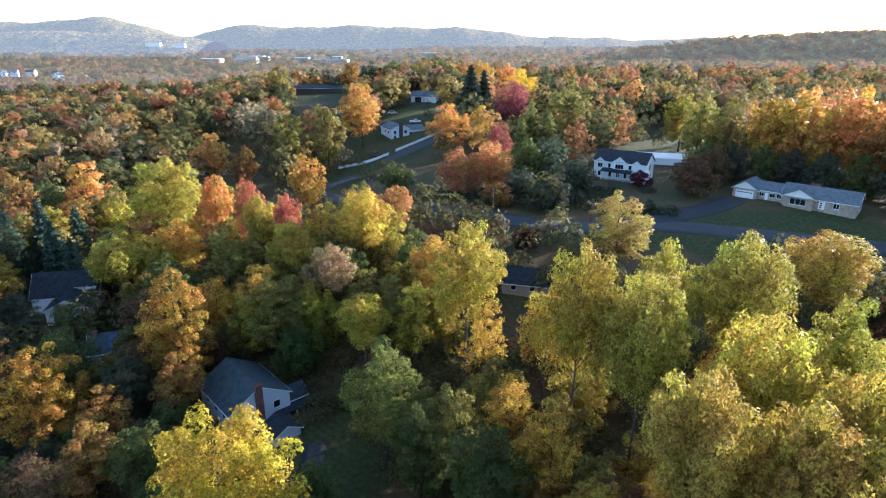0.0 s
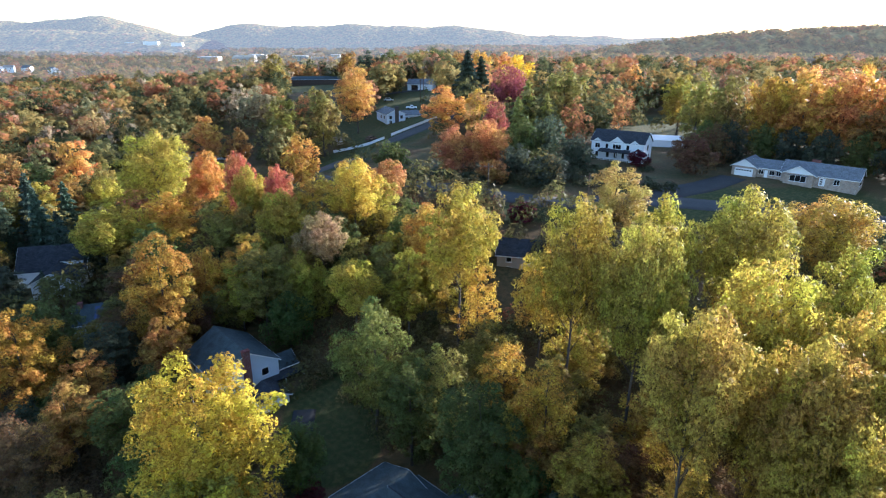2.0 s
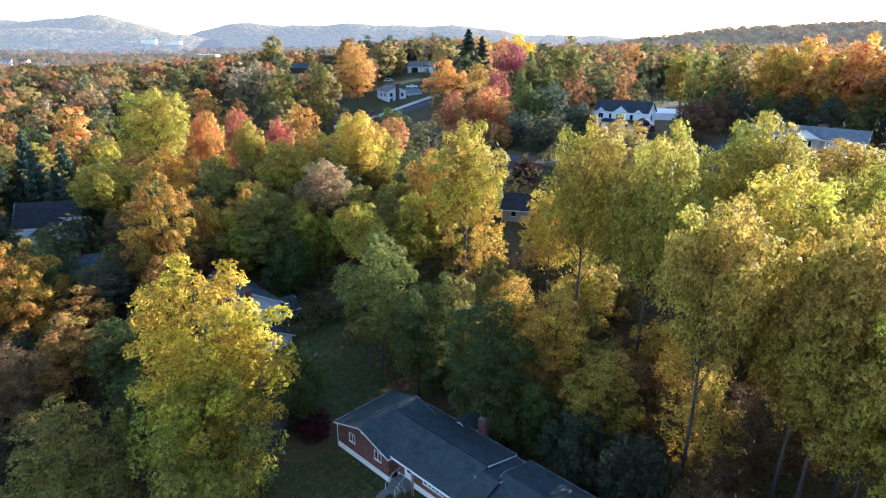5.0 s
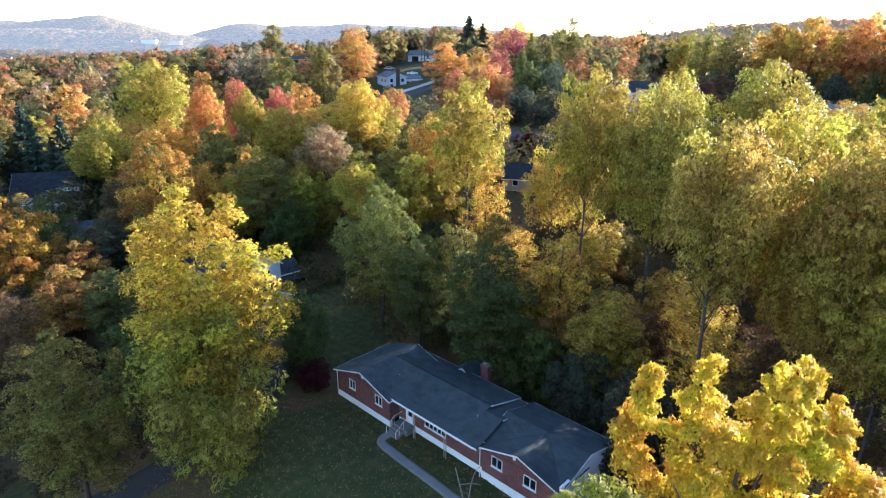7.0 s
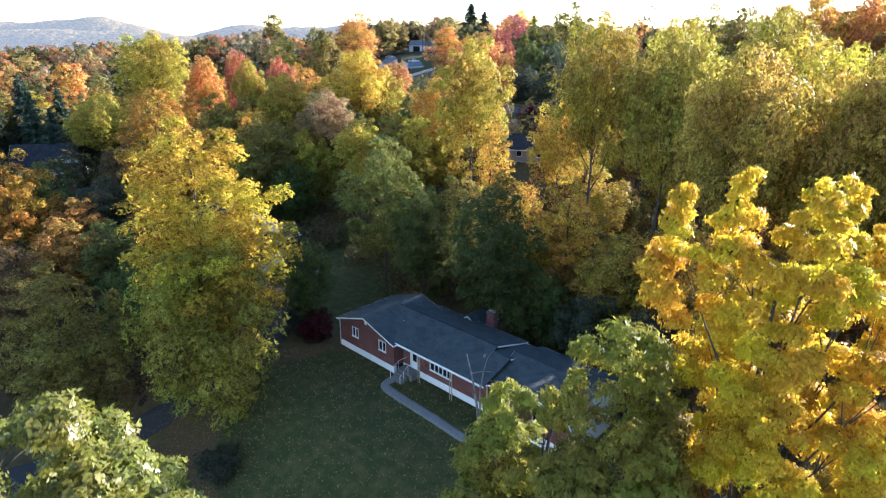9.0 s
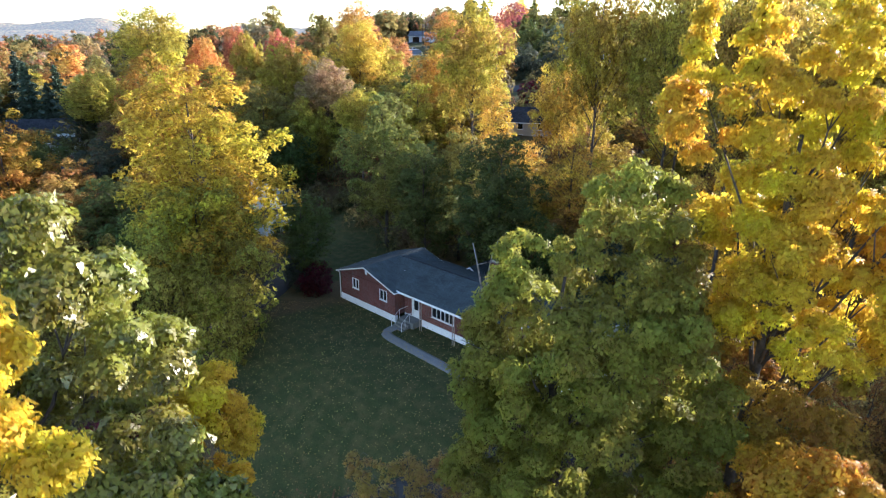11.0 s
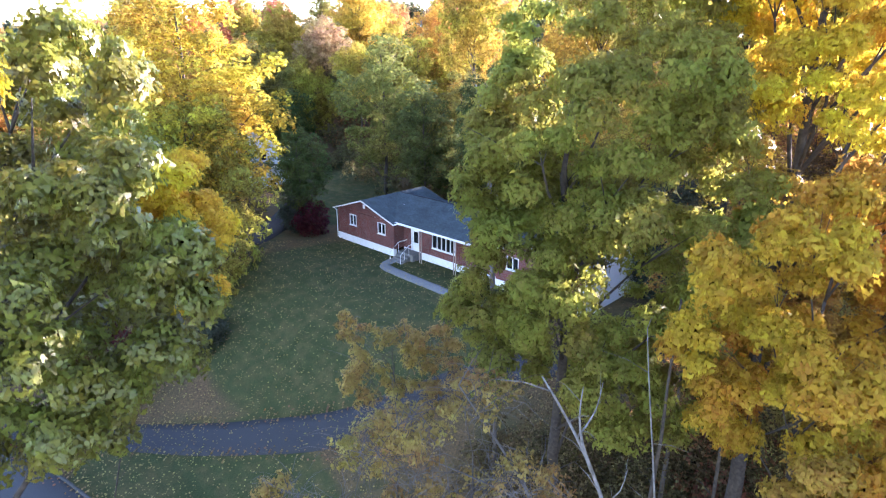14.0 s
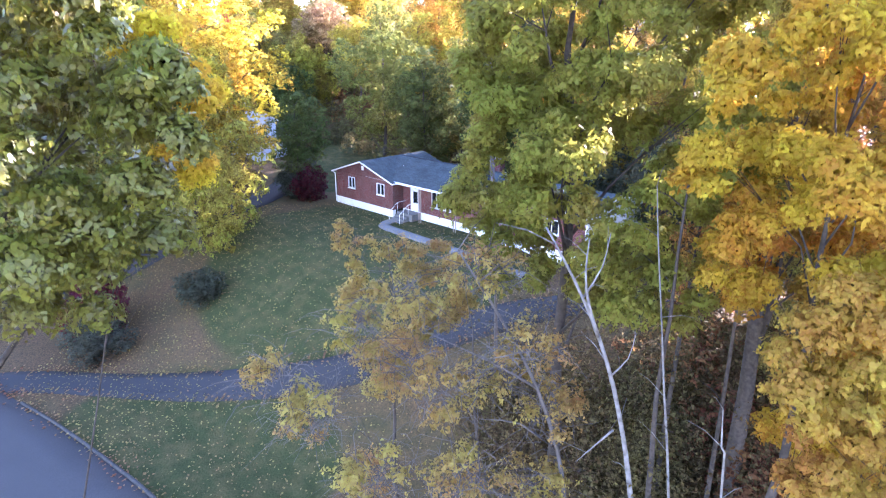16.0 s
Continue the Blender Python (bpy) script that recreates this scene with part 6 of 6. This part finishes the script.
# ---- understorey ----
def brush(name, label, tint, areas, per, leaf, seed, tall=(1.5, 4.5), reach=(1.4, 2.6)):
    """Brush and saplings under the trees, joined: areas are x0, x1, y0, y1, count."""
    rng = np.random.default_rng(seed)
    px, py = [], []
    for x0, x1, y0, y1, n in areas:
        for x, y in zip(rng.uniform(x0, x1, n), rng.uniform(y0, y1, n)):
            if not any(math.hypot(x - a, y - b) < c * 0.93 for a, b, c in KEEP) and all(np.hypot(w[:, 0] - x, w[:, 1] - y).min() > 4.5 for w in WAYS):
                px.append(x), py.append(y)
    px, py = np.array(px), np.array(py)
    n = len(px)
    k = np.repeat(np.arange(n), per)
    d = unit(rng.normal(size=(n * per, 3)))
    d[:, 2] = np.abs(d[:, 2])
    r = rng.uniform(*reach, n)[k] * (1 + 0.3 * np.sin(d[:, 0] * 4 + k) * np.sin(d[:, 1] * 5 + k)) * (1 - 0.5 * rng.random(n * per) ** 2)
    c = np.stack([px[k] + d[:, 0] * r, py[k] + d[:, 1] * r, height(px, py)[k] + rng.uniform(*tall, n)[k] * (0.25 + 0.75 * d[:, 2]) + rng.normal(size=n * per) * 0.25], 1)
    nn = unit(d + rng.normal(size=d.shape) * 0.5 + np.array([0, 0, 0.4]))
    a = unit(np.cross(nn, unit(rng.normal(size=d.shape))))
    s = rng.uniform(0.6, 1.4, n * per) * leaf
    v, f = leaf_tris(c, nn, a, s, s * 0.8)
    o = tagged(new(name, mesh_of(name, v, f, SPRAY if leaf < 0.6 else FAR_SPRAY)), label, "brush", kind="stuff")
    o.color = (*tint, 1)


brush("underbrush", "tangled olive-brown brush and saplings under the trees", (0.13, 0.11, 0.045), [(12, 62, 14, 110, 420), (-30, 14, 60, 100, 200)], 130, 0.55, 31)
brush("bramble", "russet bramble and low saplings in the woods", (0.20, 0.10, 0.045), [(10, 40, 10, 44, 160), (-48, 14, 95, 150, 160)], 110, 0.5, 32)
# darker tint than the underbrush paints in the shade under these trees
brush("shade_brush", "brush with the shade of the woods put into its dark brown", (0.065, 0.05, 0.028), [(-80, -22, 56, 120, 260), (-70, -30, 42, 80, 120)], 120, 0.55, 36, (1.2, 3.2))
brush("young_growth", "young green and gold trees filling the woods", (0.12, 0.105, 0.04), [(-230, -48, 60, 200, 420), (62, 190, 60, 130, 150), (-60, 40, 100, 160, 120), (120, 230, 120, 300, 160), (-120, 110, 205, 300, 160)], 100, 1.35, 33, (6, 11), (2.8, 4.6))
brush("slope_brush", "grey-green shrubs and weeds on the shaded slope", (0.075, 0.08, 0.042), [(24, 64, 152, 186, 150), (-10, 24, 158, 176, 60)], 90, 0.9, 35, (0.8, 2.6), (1.4, 2.8))
brush("thicket", "low thicket of brown and olive saplings below the trees", (0.10, 0.078, 0.032), [(0.5, 14, 4, 24, 330)], 110, 0.32, 37, (1.2, 4.5), (0.9, 1.7))
# brush between the lawn and the birches, thin and brown
brush("dry_brush", "dry brown brush and seedlings below the birches", (0.15, 0.11, 0.05), [(1.0, 13, 9, 26, 90), (0.5, 7, 9.5, 17, 60)], 150, 0.19, 34, (5, 11), (1.0, 1.8))


# ---- fallen leaves ----
def scatter(name, label, count, where, colour, size):
    rng = np.random.default_rng(len(name))
    p = where(rng, count)
    p = np.stack([p[:, 0], p[:, 1], height(p[:, 0], p[:, 1]) + 0.16], 1)
    n = unit(rng.normal(size=(len(p), 3)) * 0.35 + np.array([0, 0, 1]))
    a = unit(np.cross(n, unit(rng.normal(size=(len(p), 3)))))
    s = size * (0.6 + 0.8 * rng.random(len(p)))
    v, f = leaf_quads(p, n, a, s, s * 0.8)
    o = tagged(new(name, mesh_of(name, v, f, LEAF)), label, "leaves", kind="stuff")
    o.color = (*colour, 1)


def lawn_leaves(r, n):
    q = np.stack([r.uniform(-30, 6, n), r.uniform(20, 56, n)], 1)
    line = spline(ROAD, 1.0)
    off = np.array([np.hypot(*(line - a).T).min() for a in q])
    kept = off > 3.5 + 0.5 * r.random(n)
    return q[kept & (r.random(n) < np.where(q[:, 0] < -17, 1.0, 0.55))]


scatter("fallen_leaves", "fallen yellow and tan leaves scattered over the lawn", 15000, lawn_leaves, (0.33, 0.23, 0.08), 0.12)


def edge_leaves(r, n):
    out = []
    for line, w in ((ROAD, 3.7), (DRIVE, 1.4)):
        c = spline(line, 0.4)
        c = c[(np.abs(c[:, 0]) < 45) & (c[:, 1] > 2)]
        k = r.integers(0, len(c) - 1, n // 2)
        t = c[k + 1] - c[k]
        s = np.stack([-t[:, 1], t[:, 0]], 1) / np.linalg.norm(t, axis=1)[:, None]
        out.append(c[k] + s * (r.choice([-1, 1], n // 2) * (w + r.normal(size=n // 2) * 0.35))[:, None])
    return np.concatenate(out)


scatter("leaf_drift", "drift of brown leaves along the road edges", 3000, edge_leaves, (0.30, 0.17, 0.07), 0.18)


# ---- far woods, valley and hills ----
def woods(name, label, material, x, y, z, clumps, each, reach, tall, leaf, seed, tone=(0.5, 0.28)):
    """Joined crowns too far off to pick apart: clumps of leaf sprays on each foot."""
    rng = np.random.default_rng(seed)
    n = len(x)
    r0 = rng.uniform(*reach, n) if isinstance(reach, tuple) else reach
    high = rng.uniform(*tall, n) if isinstance(tall, tuple) else tall
    turn, tint = rng.uniform(0, 6.283, n), np.clip(rng.normal(*tone, n), 0, 1)
    kind = rng.integers(0, 5, n)
    verts, tones, lies = [], [], []
    for m in range(5):
        cl = crown_clumps(rng, 0.3, 1.9, 1.0, clumps, 0.23, 0.4, 7)
        cl = np.array(cl)
        k = np.nonzero(kind == m)[0]
        w = np.repeat(np.arange(len(cl)), each)
        d = unit(rng.normal(size=(len(w), 3)))
        d[:, 2] = np.where(d[:, 2] < -0.2, -d[:, 2], d[:, 2])
        d = unit(d + 0.5 * unit(cl[w, :3] - np.array([0, 0, 0.8])))
        c = cl[w, :3] + d * cl[w, 3][:, None] * rng.uniform(0.8, 1.05, (len(w), 1))
        nn = unit(d + rng.normal(size=d.shape) * 0.4 + np.array([0, 0, 0.2]))
        a = unit(np.cross(nn, unit(rng.normal(size=d.shape))))
        s = rng.uniform(0.6, 1.3, len(w)) * leaf
        v, _ = leaf_tris(c, nn, a, s, s * 0.9)
        v = v.reshape(-1, 3, 3)
        mid = v.mean(1, keepdims=True)
        off = v - mid
        co, si = np.cos(turn[k])[:, None, None], np.sin(turn[k])[:, None, None]
        wx = (mid[None, ..., 0] * co - mid[None, ..., 1] * si + off[None, ..., 0]) * r0[k][:, None, None] + x[k][:, None, None]
        wy = (mid[None, ..., 0] * si + mid[None, ..., 1] * co + off[None, ..., 1]) * r0[k][:, None, None] + y[k][:, None, None]
        wz = mid[None, ..., 2] * high[k][:, None, None] / 1.9 + off[None, ..., 2] * r0[k][:, None, None] + z[k][:, None, None]
        verts.append(np.stack([wx, wy, wz], -1).reshape(-1, 3))
        flat = unit(np.cross(v[:, 1] - v[:, 0], v[:, 2] - v[:, 0]))
        lie = unit(d + 0.8 * unit(c - np.array([0, 0, 0.9])))
        lie *= np.where((lie * flat).sum(1) < 0, -1, 1)[:, None]
        lie = np.repeat(unit(0.75 * lie + 0.25 * flat), 3, 0)[None]
        co, si = co[..., 0], si[..., 0]
        lies.append(np.stack([lie[..., 0] * co - lie[..., 1] * si, lie[..., 0] * si + lie[..., 1] * co, np.repeat(lie[..., 2], len(k), 0)], -1).reshape(-1, 3))
        tones.append(np.repeat(tint[k], len(w) * 3) + np.repeat(rng.normal(size=len(k) * len(w)) * 0.05, 3))
    v = np.concatenate(verts)
    me = mesh_of(name, v, np.arange(len(v)).reshape(-1, 3), material)
    me.attributes.new("tone", "FLOAT", "POINT").data.foreach_set("value", np.concatenate(tones).astype(np.float32))
    soften(me, np.concatenate(lies))
    tagged(new(name, me), label, "woods", kind="stuff")


wr = np.random.default_rng(9)


def stand(count, y0, y1, spread):
    """Feet of trees between y0 and y1, clear of lawns, houses and ways."""
    y = y0 + (y1 - y0) * wr.random(count) ** spread
    x = (wr.random(count) * 2 - 1) * (y * 0.88 + 60)
    ok = np.ones(count, bool)
    for a, b, c in KEEP:
        ok &= np.hypot(x - a, y - b) > c
    for w in WAYS:
        for p in w[::2]:
            ok &= np.hypot(x - p[0], y - p[1]) > 9
    return x[ok], y[ok]


hx, hy, hr, hh = np.array(hillside).T
woods("hillside_woods", "mixed autumn trees crowding the slopes beyond the houses", WOODS, hx, hy, height(hx, hy), 52, 17, hr, hh, 0.24, 6, (0.42, 0.26))
x, y = stand(1350, 285, 560, 1.2)
seen = [not hides(a, b, 6, at(a, b) + 18) for a, b in zip(x, y)]
x, y = x[seen], y[seen]
x2, y2 = wr.uniform(-400, -112, 300), wr.uniform(185, 300, 300)
x, y = np.concatenate([x, x2]), np.concatenate([y, y2])
woods("valley_woods", "mixed autumn woods of green, gold and rust crowns", WOODS, x, y, height(x, y), 36, 11, (5.2, 8.6), (12, 19), 0.37, 1, (0.48, 0.3))
x, y = stand(4300, 540, 2600, 1.4)
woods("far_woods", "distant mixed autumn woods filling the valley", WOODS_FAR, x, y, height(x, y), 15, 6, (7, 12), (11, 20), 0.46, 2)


x, y = wr.uniform(-3300, 2400, 1500), wr.uniform(2550, 4200, 1500)
woods("horizon_woods", "woods at the foot of the hills under painted haze", WOODS_HAZE, x, y, height(x, y), 12, 5, (16, 30), (14, 22), 0.5, 4)


def hill(name, y, depth, x0, x1, crest, material, label, step, rough):
    """A wooded ridge across the view: crest is a height for each x."""
    xs = np.arange(x0, x1, step)
    ts = np.linspace(-1, 1, 25)
    gx, gt = np.meshgrid(xs, ts)
    rng = np.random.default_rng(int(y))
    bump = rng.normal(size=gx.shape) * rough
    z = -45 + (crest(gx) + 45) * (0.5 + 0.5 * np.cos(gt * math.pi)) + bump * (0.5 + 0.5 * np.cos(gt * math.pi)) ** 0.5
    v = np.stack([gx.ravel(), (y + gt * depth).ravel(), z.ravel()], 1)
    nx, ny = len(xs), len(ts)
    i = (np.arange(ny - 1)[:, None] * nx + np.arange(nx - 1)[None]).ravel()
    me = mesh_of(name, v, np.stack([i, i + 1, i + nx + 1, i + nx], 1), material)
    me.polygons.foreach_set("use_smooth", np.ones(len(me.polygons), bool))
    tagged(new(name, me), label, "hills", kind="structure")


def bell(x, c, w, h):
    return h * np.exp(-((x - c) / w) ** 2)


def ridge_crest(x):
    return 12 + 26 * smooth(180, 330, x) + 32 * smooth(300, 690, x) + 3 * np.sin(x / 60)


hill("backdrop_hills", 4500, 500, -4300, 4300, lambda x: 50 + bell(x, -2480, 430, 128) + bell(x, -3350, 520, 95) + 76 * smooth(-1830, -1450, x) * smooth(1100, -200, x) + 8 * np.sin(x / 130) + 5 * np.sin(x / 57), HILL_FAR, "wooded hills on the horizon, blue-grey haze mixed in as a glow", 24, 2.5)
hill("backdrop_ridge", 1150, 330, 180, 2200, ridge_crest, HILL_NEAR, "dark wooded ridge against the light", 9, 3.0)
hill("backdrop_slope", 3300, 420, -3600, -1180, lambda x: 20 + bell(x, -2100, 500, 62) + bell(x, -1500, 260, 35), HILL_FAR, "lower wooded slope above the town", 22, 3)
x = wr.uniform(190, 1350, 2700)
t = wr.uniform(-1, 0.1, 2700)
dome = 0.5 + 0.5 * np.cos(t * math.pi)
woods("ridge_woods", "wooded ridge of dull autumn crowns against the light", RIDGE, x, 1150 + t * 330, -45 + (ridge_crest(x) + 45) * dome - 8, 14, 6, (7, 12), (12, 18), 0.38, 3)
rw = random.Random(21)
for i in range(12):
    x, y = rw.uniform(-900, -80), rw.uniform(2200, 2600)
    w, d, hh = rw.uniform(25, 90), rw.uniform(25, 50), rw.uniform(-1.5, 0.8)
    ob = empty("warehouse", "long pale flat-roofed warehouse in the valley", "building", placed(x, y, at(x, y) + 16, rw.uniform(-8, 8)), "valley buildings")
    part("wall", boxes(((0, 0, -17), (w, d, hh))), CONCRETE, ob)
    part("roof", boxes(((-0.5, -0.5, hh), (w + 0.5, d + 0.5, hh + 0.8))), CONCRETE, ob)
for x, y, w, hh in ((-1470, 3090, 70, 15), (-1570, 3105, 46, 10), (-1330, 3085, 52, 9)):
    ob = empty("hill_building", "white flat-roofed building on the far wooded slope", "building", placed(x, y, 14, 4), "valley buildings")
    part("wall", boxes(((0, 0, -8), (w, 30, hh))), WHITE, ob)
    part("roof", boxes(((-0.5, -0.5, hh), (w + 0.5, 30.5, hh + 0.8))), CONCRETE, ob)
